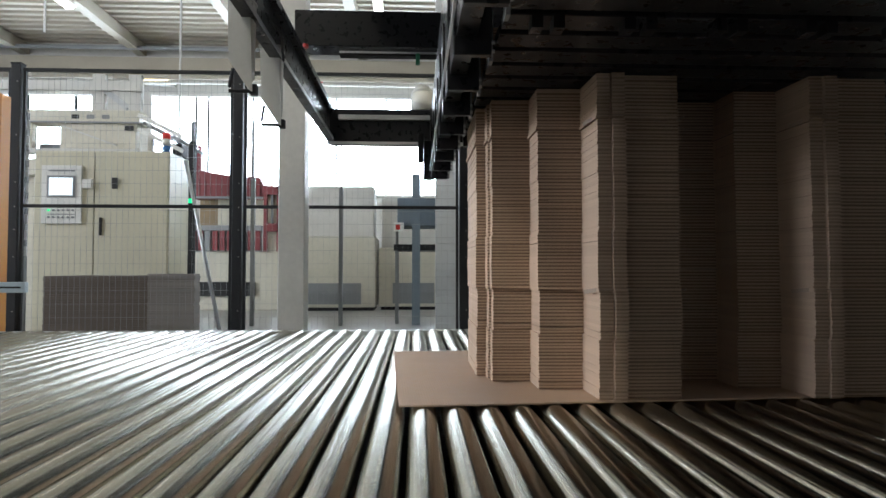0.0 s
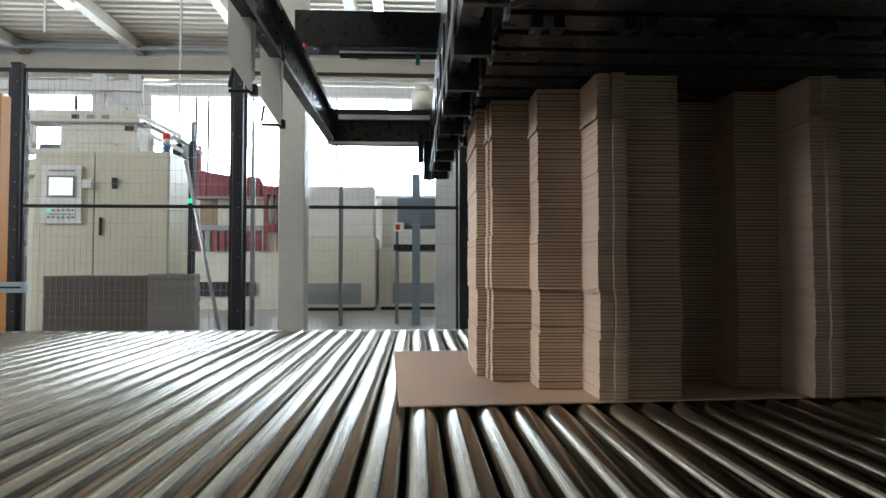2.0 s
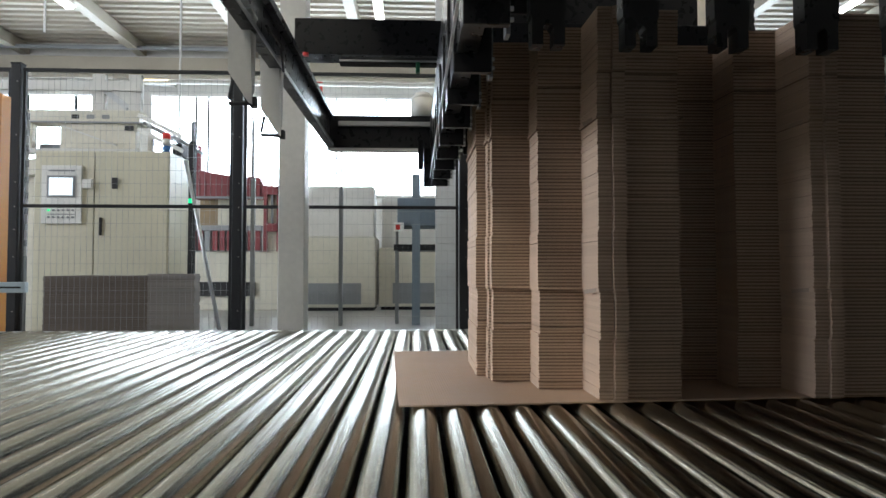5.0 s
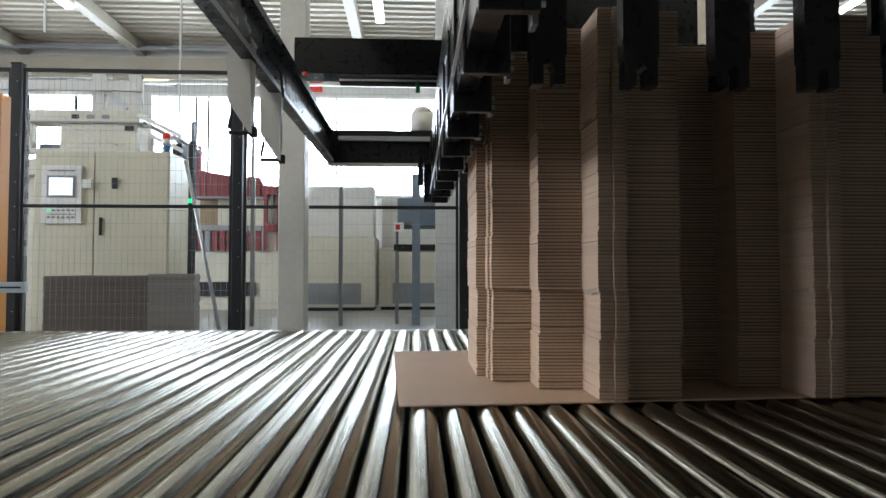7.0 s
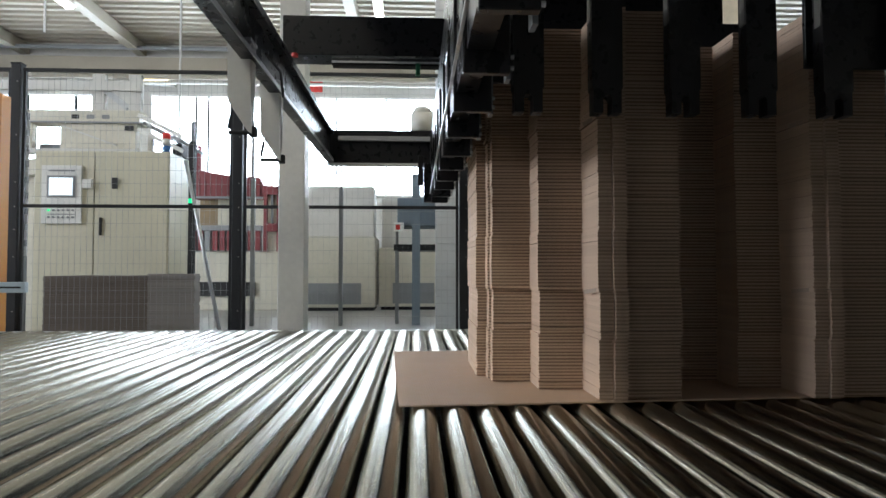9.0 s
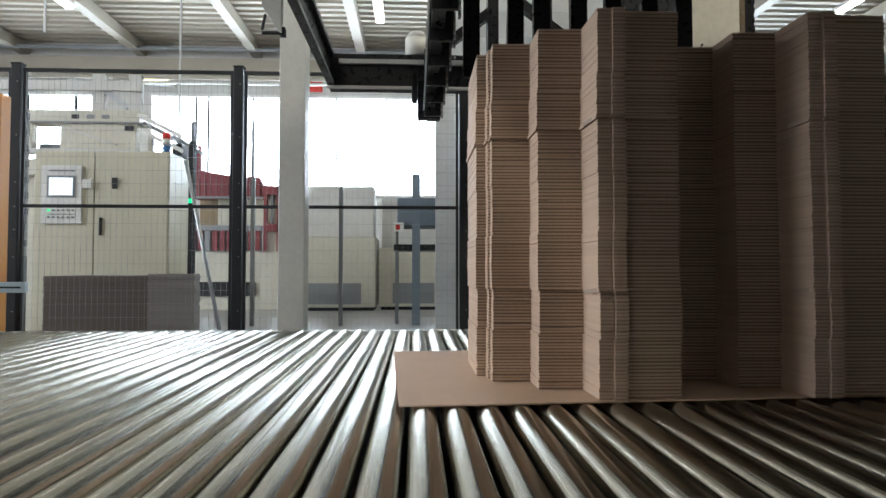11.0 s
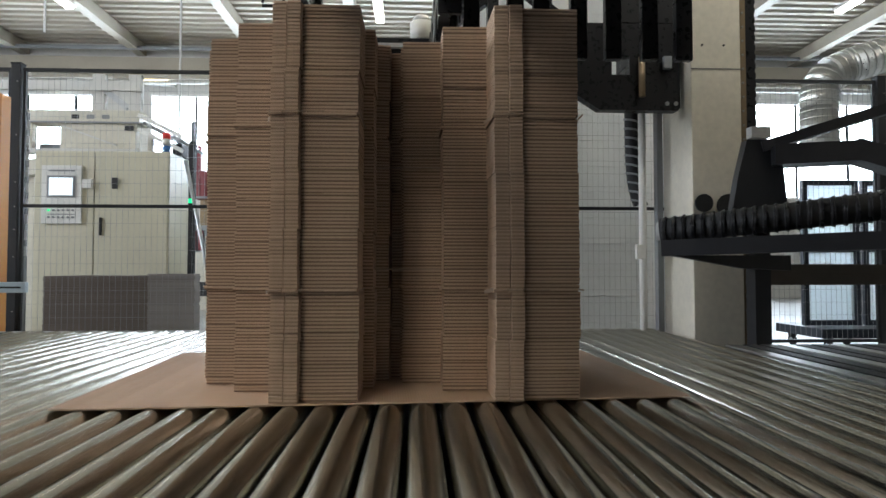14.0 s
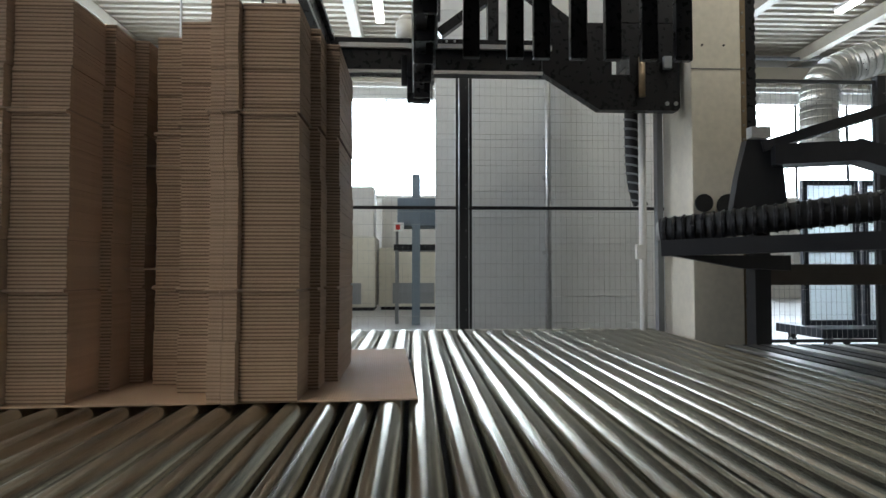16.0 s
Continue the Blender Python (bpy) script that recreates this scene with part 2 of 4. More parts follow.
# pipes, lamps and hanging cables before the far wall
for z, r, m in ((6.12, 0.05, GREY_MACHINE), (5.42, 0.06, BEAM), (5.28, 0.04, WALLPAINT)):
    tagged(part("wall_pipe", cyl(bmesh.new(), (X0 - 0.02, 14.5, z), (X1 + 0.02, 14.5, z), r, 12), m, None, "", True), "pipe running along the far wall under the ceiling", "pipe", "far wall pipes")
for x, z in ((-6.3, 2.1), (-5.55, 4.3), (-3.55, 2.6)):
    tagged(part("hanging_cable", cyl(bmesh.new(), (x, 9.0, z), (x, 9.0, HALL + 0.05), 0.016, 8), LIGHTGREY), "thin pale cable drop hanging from the ceiling", "cable", "cable drops")

for x in (-6.35, 1.1, 6.0):
    w = thing("wall_lamp", "small warm lamp on the far wall above the windows", "lamp", (x, 14.60, 5.30), "far wall lamps")
    part("housing", box(-0.35, 0.35, 0.0, 0.40, 0.0, 0.16, bevel=0.01), WALLPAINT, w)
    part("lens", box(-0.30, 0.30, -0.02, -0.001, 0.03, 0.13), WARM, w, "warm glowing lens")

# ---- roller conveyor ----
PITCH, RAD = 0.100, 0.0435
ROLL_Z = ROLL_TOP - RAD
NEAR, FAR = 0.42, 4.06
ROLLERS = []
conveyor = thing("roller_conveyor", "wide bare-steel roller conveyor at shin height", "conveyor")


def roller_mesh():
    bm = bmesh.new()
    prof = [(0.0, 0.012), (0.004, RAD - 0.004), (0.010, RAD), (FAR - NEAR - 0.01, RAD), (FAR - NEAR - 0.004, RAD - 0.004), (FAR - NEAR, 0.012)]
    n, rings = 48, []
    for y, r in prof:
        rings.append([bm.verts.new((r * math.cos(i * math.tau / n), y, r * math.sin(i * math.tau / n))) for i in range(n)])
    for a, b in zip(rings[:-1], rings[1:]):
        for i in range(n):
            bm.faces.new((a[i], b[i], b[(i + 1) % n], a[(i + 1) % n]))
    bm.faces.new(rings[0])
    bm.faces.new(rings[-1][::-1])
    bmesh.ops.recalc_face_normals(bm, faces=bm.faces[:])
    return mesh_of("roller", bm, STEEL, True)


ROLLER = roller_mesh()
AXLE = mesh_of("axle", cyl(bmesh.new(), (0, -0.02, 0), (0, FAR - NEAR + 0.03, 0), 0.012, 8), STEEL_DARK)
ROLL_X = [0.0235 + PITCH * i for i in range(-37, 17)]
for x in ROLL_X:
    r = new("roller", ROLLER)
    r.parent, r.location = conveyor, (x, NEAR, ROLL_Z)
    ROLLERS.append((r, x, random.uniform(0, 360)))
    a = new("axle", AXLE)
    a.parent = r
CX0, CX1 = ROLL_X[0] - 0.08, ROLL_X[-1] + 0.07
for y0, y1 in ((NEAR - 0.10, NEAR - 0.025), (FAR + 0.02, FAR + 0.10)):
    part("side_rail", box(CX0, CX1, y0, y1, 0.14, ROLL_TOP - 0.012, bevel=0.004), FRAMEPAINT, conveyor, "grey painted side rail")
part("end_plate", box(CX1 - 0.012, CX1, NEAR - 0.02, FAR + 0.015, 0.16, 0.30), FRAMEPAINT, conveyor)
# black sheet added below the rollers, backing the gaps between them
part("drip_tray", box(CX0, CX1 - 0.015, NEAR, FAR, 0.10, 0.13), BLACK_MATT, conveyor, "black sheet below the rollers")
for x in (-3.4, -1.8, -0.2, 1.4):
    for y in (NEAR - 0.06, FAR + 0.06):
        part("leg", box(x - 0.04, x + 0.04, y - 0.035, y + 0.035, 0.0, 0.139), FRAMEPAINT, conveyor)

# ---- second conveyor past the end of the rollers ----
outfeed = thing("chain_conveyor", "dark chain conveyor with steel slats beside the column", "conveyor")
part("bed", box(1.74, 4.4, 0.6, 3.30, 0.20, 0.318), STEEL_DARK, outfeed)
for i in range(26):
    x = 1.79 + i * 0.10
    part("slat", box(x - 0.038, x + 0.038, 0.62, 3.28, 0.319, 0.334, bevel=0.003), STEEL_DARK if i % 3 == 0 else BLACK_MATT, outfeed)
for x in (1.9, 4.2):
    for y in (0.8, 3.1):
        part("leg", box(x - 0.05, x + 0.05, y - 0.05, y + 0.05, 0.0, 0.199), FRAMEPAINT, outfeed)

# ---- cardboard stack on its layer pad; places are those at 14.5 s ----
STACK_X, PAD_Z = -0.388, ROLL_TOP + 0.001
OUTLINE = [(-0.265, 1.808), (-0.2235, 1.806), (-0.2225, 1.815), (-0.2200, 1.815), (-0.2190, 1.799), (-0.1790, 1.798), (-0.1770, 1.830), (-0.1720, 1.830), (-0.1710, 1.825), (0.0, 1.825), (0.0, 2.012), (0.034, 2.014), (0.034, 2.150),
           (0.0805, 2.155), (0.0805, 2.60), (0.03, 2.605), (0.03, 2.70), (-0.55, 2.70), (-0.55, 2.61), (-0.601, 2.60), (-0.601, 2.235), (-0.566, 2.232),
           (-0.564, 2.180), (-0.556, 2.178), (-0.556, 2.120), (-0.420, 2.115), (-0.418, 1.978), (-0.27, 1.974)]
LEVELS = [0.0, 0.185, 0.343, 0.525, 0.705, 0.885, 1.018, 1.225]


def inset(outline, d):
    """The outline with its front and back edges drawn in by d; the folded sides stay flush."""
    out, n = [], len(outline)
    for i in range(n):
        p, q, r = Vector(outline[i - 1]), Vector(outline[i]), Vector(outline[(i + 1) % n])
        s = 0.0
        for e in (q - p, r - q):
            if abs(e.x) > 2 * abs(e.y):
                s = 1.0 if e.x > 0 else -1.0
        out.append((q.x, q.y + s * d))
    return out


def blank_mesh(seed, thick):
    """One folded blank: liner plies standing proud of flutes coloured dark for shade; the folded tab is liner, less
    darkened.
    """
    rnd = random.Random(seed)
    bm = bmesh.new()
    w = [(x + rnd.uniform(-0.0002, 0.0002), y + rnd.uniform(-0.0010, 0.0010)) for x, y in OUTLINE]
    cut = rnd.uniform(0.46, 0.64)
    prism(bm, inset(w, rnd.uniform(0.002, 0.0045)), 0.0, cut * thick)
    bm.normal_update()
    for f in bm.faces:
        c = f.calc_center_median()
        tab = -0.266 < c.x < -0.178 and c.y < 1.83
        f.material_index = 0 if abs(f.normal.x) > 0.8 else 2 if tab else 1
    k = len(bm.faces)
    prism(bm, w, cut * thick, 1.05 * thick)
    bm.faces.ensure_lookup_table()
    for f in bm.faces[k:]:
        f.material_index = 0
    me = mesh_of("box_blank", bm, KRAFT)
    me.materials.append(FLUTE_SHADE)
    me.materials.append(TAB_SHADE)
    return me


BOARD = 0.0112
BLANKS = [blank_mesh(i, BOARD) for i in range(14)]


def bundle(dx, k):
    z0, z1 = LEVELS[k], LEVELS[k + 1]
    n = round((z1 - z0) / BOARD)
    b = thing("cardboard_bundle", "strapped bundle of flat folded brown cardboard boxes", "cardboard bundle", group="bundles of the stack")
    lean = random.uniform(-0.004, 0.004), random.uniform(-0.002, 0.002)
    for i in range(n):
        o = new("box_blank", BLANKS[random.randrange(14)])
        o.parent = b
        o.location = (lean[0] + random.gauss(0, 0.0003), lean[1] + random.gauss(0, 0.0011), (z1 - z0) * i / n + random.gauss(0, 0.0006))
        o.rotation_euler = (0, radians(random.gauss(0, 0.06)), radians(random.gauss(0, 0.015)))
        if k in (1, 4) and i == n - 1:      # the strapped top board stands a little proud
            o.location.x -= 0.007
            o.location.y -= 0.009
    if k in (1, 4):
        part("strap", strap_ring(z1 - z0), STRAP, b, "thin pale strap with a loose end")
    if k in (2, 4) and dx > 0:
        part("cord", cyl(bmesh.new(), (-0.66, 2.108, 0.06), (-0.42, 2.108, 0.06), 0.003, 6), STRAP, b)
    b["dx"], b["base"] = dx, PAD_Z + 0.0065 + z0
    return b


def strap_ring(h):
    """A thin band round the near part of a bundle, front to back over top and bottom edges."""
    bm = bmesh.new()
    bx(bm, -0.272, -0.10, 1.7870, 1.7890, h - 0.005, h - 0.002)
    bar(bm, (-0.267, 1.82, h - 0.004), (-0.290, 1.88, h - 0.012), 0.004, 0.012)
    bx(bm, -0.2685, -0.2655, 1.7955, 1.972, h - 0.006, h - 0.002)
    bx(bm, 0.0045, 0.0075, 1.7955, 2.010, h - 0.006, h - 0.002)
    return bm


BUNDLES = [bundle(dx, k) for dx in (0.0, 0.686) for k in range(7)]


def pad_mesh():
    """The layer pad: a sheet with faint flutes and slightly lifted corners."""
    bm = bmesh.new()
    nx, ny, w, d = 64, 24, 1.935, 1.160

    def z(u, v):
        return 0.010 * max(0, abs(u - 0.5) * 2 - 0.86) * (1 if v < 0.5 else 0.7) + 0.0006 * math.sin(u * 140)
    lo, hi = [], []
    for j in range(ny + 1):
        for i in range(nx + 1):
            u, v = i / nx, j / ny
            p = ((u - 0.5) * w, (v - 0.5) * d, z(u, v) + 0.0006)
            lo.append(bm.verts.new(p))
            hi.append(bm.verts.new((p[0], p[1], p[2] + 0.005)))
    row = nx + 1
    for j in range(ny):
        for i in range(nx):
            q = [j * row + i, j * row + i + 1, (j + 1) * row + i + 1, (j + 1) * row + i]
            bm.faces.new([hi[k] for k in q])
            bm.faces.new([lo[k] for k in q[::-1]])
    rim = [i for i in range(row)] + [j * row + nx for j in range(1, ny + 1)] + [ny * row + i for i in range(nx - 1, -1, -1)] + [j * row for j in range(ny - 1, 0, -1)]
    for a, b in zip(rim, rim[1:] + rim[:1]):
        bm.faces.new((lo[a], lo[b], hi[b], hi[a]))
    return bm


pad = tagged(part("layer_pad", pad_mesh(), KRAFT_PAD), "thin corrugated cardboard sheet under the stack", "cardboard sheet")

# ---- gripper: built at its lowered height ----
gripper = thing("gripper_frame", "black steel gripper frame hanging from the white lift column", "gripper")
RX = -0.476
rail = bmesh.new()
prism(rail, [(RX, 1.335), (RX + 0.036, 1.335), (RX + 0.036, 1.352), (RX + 0.012, 1.352), (RX + 0.012, 1.490), (RX + 0.036, 1.490), (RX + 0.036, 1.515), (RX, 1.515)], 0.55, 3.20, "y")
part("side_beam", rail, BLACK, gripper, "black channel beam with a polished lower edge")
part("edge_strip", box(RX + 0.0365, RX + 0.0395, 0.6, 3.15, 1.337, 1.350), GALV, gripper, "bright steel strip")
part("cross_beam", box(RX, 0.698, 3.205, 3.325, 1.335, 1.515, bevel=0.004), BLACK, gripper)
part("profile_strip", box(RX + 0.06, 0.75, 3.18, 3.203, 1.452, 1.478, bevel=0.002), GALV, gripper, "grey slotted aluminium profile")
part("lower_edge", box(RX, 0.70, 3.19, 3.208, 1.320, 1.334), LIGHTGREY, gripper, "pale strip below the beam")


def bracket(y, x, z):
    bm = prism(bmesh.new(), [(x - 0.055, z), (x + 0.006, z), (x + 0.013, z - 0.254), (x + 0.002, z - 0.247), (x - 0.052, z - 0.165)], y, y + 0.012, "y")
    b = part("reflector_bracket", bm, LIGHTGREY, gripper, "folded light-grey sheet bracket")
    part("flange", box(x - 0.058, x + 0.012, y - 0.01, y + 0.055, z, z + 0.008), LIGHTGREY, b)
    part("side_lip", prism(bmesh.new(), [(y + 0.012, z), (y + 0.05, z), (y + 0.035, z - 0.21), (y + 0.012, z - 0.23)], x + 0.004, x + 0.010, "x"), LIGHTGREY, b)
    w = cyl(bmesh.new(), (x - 0.045, y + 0.02, z - 0.185), (x - 0.055, y + 0.02, z - 0.237), 0.005, 8)
    cyl(w, (x - 0.055, y + 0.02, z - 0.247), (x + 0.012, y + 0.02, z - 0.247), 0.006, 8)
    part("sensor", bx(w, x + 0.004, x + 0.022, y + 0.005, y + 0.03, z - 0.258, z - 0.232), BLACK_MATT, b)
    part("hanger", box(x - 0.050, x - 0.018, y + 0.005, y + 0.045, z + 0.008, z + 0.055), GREY_MACHINE, b)
    return b


bracket(1.62, -0.459, 1.384)
bracket(1.93, -0.451, 1.366)
hose = cyl(bmesh.new(), (-0.43, 1.70, 1.38), (-0.41, 1.80, 1.36), 0.004, 8)
part("cable", cyl(hose, (-0.41, 1.80, 1.36), (-0.415, 1.86, 1.30), 0.004, 8), BLACK_MATT, gripper)

# right end: carriage on the lift column
g = bmesh.new()
for o in ([(0.70, 1.335), (1.02, 1.132), (1.09, 1.132), (1.09, 1.62), (0.70, 1.62)], [(1.09, 1.132), (1.19, 1.132), (1.19, 1.33), (1.09, 1.33)],
          [(1.09, 1.438), (1.19, 1.438), (1.19, 1.62), (1.09, 1.62)], [(1.19, 1.132), (1.462, 1.132), (1.476, 1.15), (1.476, 1.62), (1.19, 1.62)]):
    prism(g, o, 3.205, 3.27, "y")
part("gusset", g, BLACK, gripper, "black gusset plate with a square hole")
part("carriage", box(1.215, 1.465, 3.272, 3.50, 1.42, 2.60, bevel=0.006), BLACK, gripper)
part("carriage_plate", box(1.10, 1.475, 3.205, 3.27, 1.622, 2.64, bevel=0.006), BLACK, gripper)
for x in (1.40, 1.45):
    part("bolt", cyl(bmesh.new(), (x, 3.197, 1.17), (x, 3.205, 1.17), 0.012, 10), GALV, gripper)
part("valve", box(1.375, 1.42, 3.175, 3.204, 1.36, 1.43, bevel=0.003), GREY_MACHINE, gripper)
# plate above the view, added to keep overhead light off the stack
part("shade_plate", box(-0.36, 2.2, -0.05, 2.35, 1.96, 2.04, bevel=0.005), BLACK, gripper, "unseen black plate over the clamps that blocks overhead light")
part("head_bar", box(0.14, 0.20, 2.352, 3.219, 1.97, 2.03), BLACK, gripper)
part("roller_pin", cyl(bmesh.new(), (1.25, 3.18, 1.20), (1.25, 3.18, 1.42), 0.018, 14), BRASS, gripper, "worn brass-coloured pin", True)
for x in (0.40, 0.70, 0.90):
    part("post", box(x, x + 0.06, 3.22, 3.30, 1.516, 2.65), BLACK, gripper)
br = bar(bmesh.new(), (0.13, 3.26, 1.56), (0.42, 3.26, 1.78), 0.06, 0.05)
part("brace", bar(br, (0.95, 3.26, 1.56), (0.55, 3.26, 1.86), 0.06, 0.05), BLACK, gripper)
part("top_beam", box(-0.52, 1.45, 3.22, 3.31, 2.65, 2.80), BLACK, gripper)
for x in (0.17, 0.215):
    for z in (1.47, 1.50):
        part("bolt", cyl(bmesh.new(), (x, 3.198, z), (x, 3.21, z), 0.007, 8), GALV, gripper)

grow(gripper, 1.2)
part("tray_rail", box(2.40, 5.25, 2.60, 2.72, 1.303, 1.37, bevel=0.004), BLACK, gripper, "black guide rail that carries the tine tray")

# side clamp of hanging plates, which slides out sideways
side = thing("side_clamp", "row of black clamp plates along the side of the gripper", "gripper part")
part("clamp_beam", box(0.098, 0.180, 0.70, 3.60, 1.44, 1.62, bevel=0.004), BLACK, side)
part("web", box(0.100, 0.150, 0.70, 3.60, 1.19, 1.439), BLACK, side)
part("clamp_edge", box(0.084, 0.091, 0.75, 3.60, 1.215, 1.223), GALV, side, "bright steel rod along the clamp")
for i in range(10):
    y = 0.852 + 0.283 * i
    p = part("clamp_plate", box(0.092, 0.186, y, y + 0.022, 1.144, 1.46, bevel=0.003), BLACK, side)
    for z in (1.158, 1.180):
        part("bolt", cyl(bmesh.new(), (0.184, y + 0.012, z), (0.194, y + 0.012, z), 0.005, 8), GALV, p, "bright steel bolt")
    part("link", box(0.192, 0.202, y + 0.10, y + 0.135, 1.165, 1.30), GREY_MACHINE, p)
    part("spacer", box(0.151, 0.19, y + 0.03, y + 0.15, 1.25, 1.44), BLACK_MATT, p)
part("end_finger", box(0.092, 0.192, 3.62, 3.70, 1.185, 1.62, bevel=0.004), BLACK, side)
part("end_block", box(0.050, 0.105, 3.55, 3.615, 1.165, 1.40, bevel=0.005), BLACK, side)
tank = cyl(bmesh.new(), (0.046, 3.912, 1.668), (0.046, 3.912, 1.790), 0.077, 28)
part("tank", cyl(tank, (0.046, 3.912, 1.790), (0.046, 3.912, 1.834), 0.077, 28, 0.048), POLY, side, "round white plastic tank", True)
part("roller_block", box(0.015, 0.049, 3.56, 3.61, 1.27, 1.45, bevel=0.006), BLACK_MATT, side)

# back clamp: box beam with hanging fingers behind the stack
back = thing("back_clamp", "black box beam of the gripper with hanging rear fingers", "gripper part")
part("box_beam", box(-0.575, 1.50, 0.0, 0.13, 1.690, 1.862, bevel=0.004), BLACK, back)
part("slide_rail", box(-0.36, 1.45, -0.02, 0.03, 1.640, 1.672, bevel=0.002), BLACK_MATT, back)
part("toothed_strip", box(-0.36, 0.15, -0.026, -0.021, 1.648, 1.656), GALV, back, "thin slotted metal strip")
part("end_cap", box(0.00, 0.02, -0.03, 0.0, 1.600, 1.650, bevel=0.003), GREEN, back, "small green plastic end cap")
for x in (0.24, 0.465, 0.60, 0.79, 0.97, 1.16, 1.34):
    w = 0.085
    part("finger", box(x, x + w, 0.14, 0.185, 1.245, 1.86, bevel=0.004), BLACK, back)
part("finger_bar", box(0.2, 1.45, 0.135, 0.19, 1.862, 2.15, bevel=0.004), BLACK, back)

part("indicator", cyl(bmesh.new(), (-0.52, -0.01, 1.675), (-0.52, -0.01, 1.689), 0.014, 12), SIG_RED, back, "small red indicator")
grow(back, 1.043)

# front clamp: fingers with forked tips before the stack
front = thing("front_clamp", "row of black forked clamp fingers before the stack", "gripper part")


def fork_finger(x):
    w = 0.098
    o = [(x + 0.008, 1.212), (x + 0.036, 1.212), (x + 0.036, 1.255), (x + 0.043, 1.264), (x + 0.055, 1.264), (x + 0.062, 1.255), (x + 0.062, 1.212), (x + w - 0.008, 1.212), (x + w - 0.008, 1.278), (x + w - 0.004, 1.286), (x + w - 0.004, 1.90), (x + 0.004, 1.90), (x + 0.004, 1.286), (x + 0.008, 1.278)]
    f = part("finger", prism(bmesh.new(), o, -0.02, 0.025, "y"), BLACK, front)
    part("edge_strip", box(x - 0.001, x + 0.0035, -0.018, 0.010, 1.48, 1.88), STEEL_DARK, f, "worn steel edge")


for i in range(6):
    fork_finger(0.275 + 0.230 * i)
part("finger_bar", box(0.2, 1.75, 0.027, 0.09, 1.76, 1.90), BLACK, front)
part("side_plate", box(0.165, 0.305, 0.030, 0.045, 1.31, 1.759, bevel=0.003), BLACK, front)
part("guard_plate", box(1.18, 1.75, 0.030, 0.045, 1.37, 1.759, bevel=0.003), BLACK, front)

# tray of tines that carries the top layer and is drawn out sideways
tray = thing("tine_tray", "row of dark steel tines drawn out under the top layer", "gripper part")
for i in range(12):
    y = 1.290 + 0.120 * i
    part("tine", box(0.0, 2.25, y, y + 0.092, 0.0, 0.028, bevel=0.003), BLACK, tray)
part("tray_bar", box(2.252, 2.36, 1.25, 2.75, -0.01, 0.06, bevel=0.004), BLACK, tray)

# ---- lift column, cable arm and pipes ----
lift = thing("lift_column", "tall white painted steel lift column with a toothed rack", "column")
part("column_body", box(1.728, 2.050, 3.60, 4.03, 0.0305, 5.2, bevel=0.006), COLUMN, lift)
part("rack", box(2.052, 2.095, 3.62, 3.70, 0.0, 5.2), BRASS, lift, "brown toothed rack strip")
part("chain_guide", box(2.097, 2.160, 3.63, 3.75, 0.0, 5.2), BLACK, lift)
s = bmesh.new()
for i in range(60):
    bx(s, 2.161, 2.172, 3.64, 3.70, 0.3 + i * 0.06, 0.335 + i * 0.06)
part("chain", s, BLACK_MATT, lift, "black drive chain")
s = bmesh.new()
for i in range(34):
    cyl(s, (2.073, 3.612, 0.5 + i * 0.09), (2.073, 3.622, 0.5 + i * 0.09), 0.007, 8)
part("bolt", s, STEEL_DARK, lift)
part("cover", cyl(bmesh.new(), (1.797, 3.585, 1.172), (1.797, 3.599, 1.172), 0.056, 28), BLACK_MATT, lift, "round black rubber cover")
part("cover", cyl(bmesh.new(), (1.955, 3.585, 1.155), (1.955, 3.599, 1.155), 0.075, 28), BLACK_MATT, lift)
part("seam", box(1.728, 2.050, 3.5975, 3.5995, 2.018, 2.024), STEEL_DARK, lift)
s = bmesh.new()
for x in (1.80, 1.94):
    cyl(s, (x, 3.592, 2.17), (x, 3.599, 2.17), 0.007, 8)
part("screw", s, BLACK_MATT, lift)
part("guide_rail", box(1.672, 1.712, 4.00, 4.06, 0.30, 5.2), GREY_MACHINE, lift, "dark guide rail with bolt holes")
grow(lift, 1.0417)
pipe = thing("standpipe", "slim white vertical pipe beside the lift column", "pipe")
part("pipe", cyl(bmesh.new(), (1.602, 4.09, 0.0), (1.602, 4.09, 1.86), 0.026, 16), WHITE, pipe, "", True)
part("junction_box", box(1.535, 1.60, 4.03, 4.07, 0.83, 0.93, bevel=0.004), WHITE, pipe, "small white junction box")

arm = thing("cable_arm", "black steel arm carrying a ribbed cable hose", "machine arm")
P0, P1 = Vector((1.49, 3.50, 0.875)), Vector((2.62, 2.80, 0.895))
U = (P1 - P0).normalized()
part("beam", bar(bmesh.new(), P0 + Vector((0, 0, 0.01)), P1 + Vector((0, 0, 0.02)), 0.10, 0.095), ARM_GREY, arm)
s = prism(bmesh.new(), [(1.50, 0.842), (2.235, 0.842), (2.235, 0.752), (1.95, 0.765)], 3.42, 3.48, "y")
part("gusset", s, ARM_GREY, arm)
hs = bmesh.new()
L = (P1 - P0).length
n = int(L / 0.052)
A = Vector((0, 0.02, 0.115))
cyl(hs, P0 + A, P1 + A + Vector((0, 0, 0.10)), 0.076, 20)
hose_part = part("hose", hs, BLACK_MATT, arm, "ribbed black cable hose", True)
for i in range(n):
    c = P0 + A + (P1 - P0 + Vector((0, 0, 0.10))) * ((i + 0.5) / n)
    part("rib", cyl(cyl(bmesh.new(), c - U * 0.014, c + U * 0.002, 0.077, 24, 0.085), c + U * 0.0021, c + U * 0.009, 0.085, 24), BLACK, hose_part, "", True)
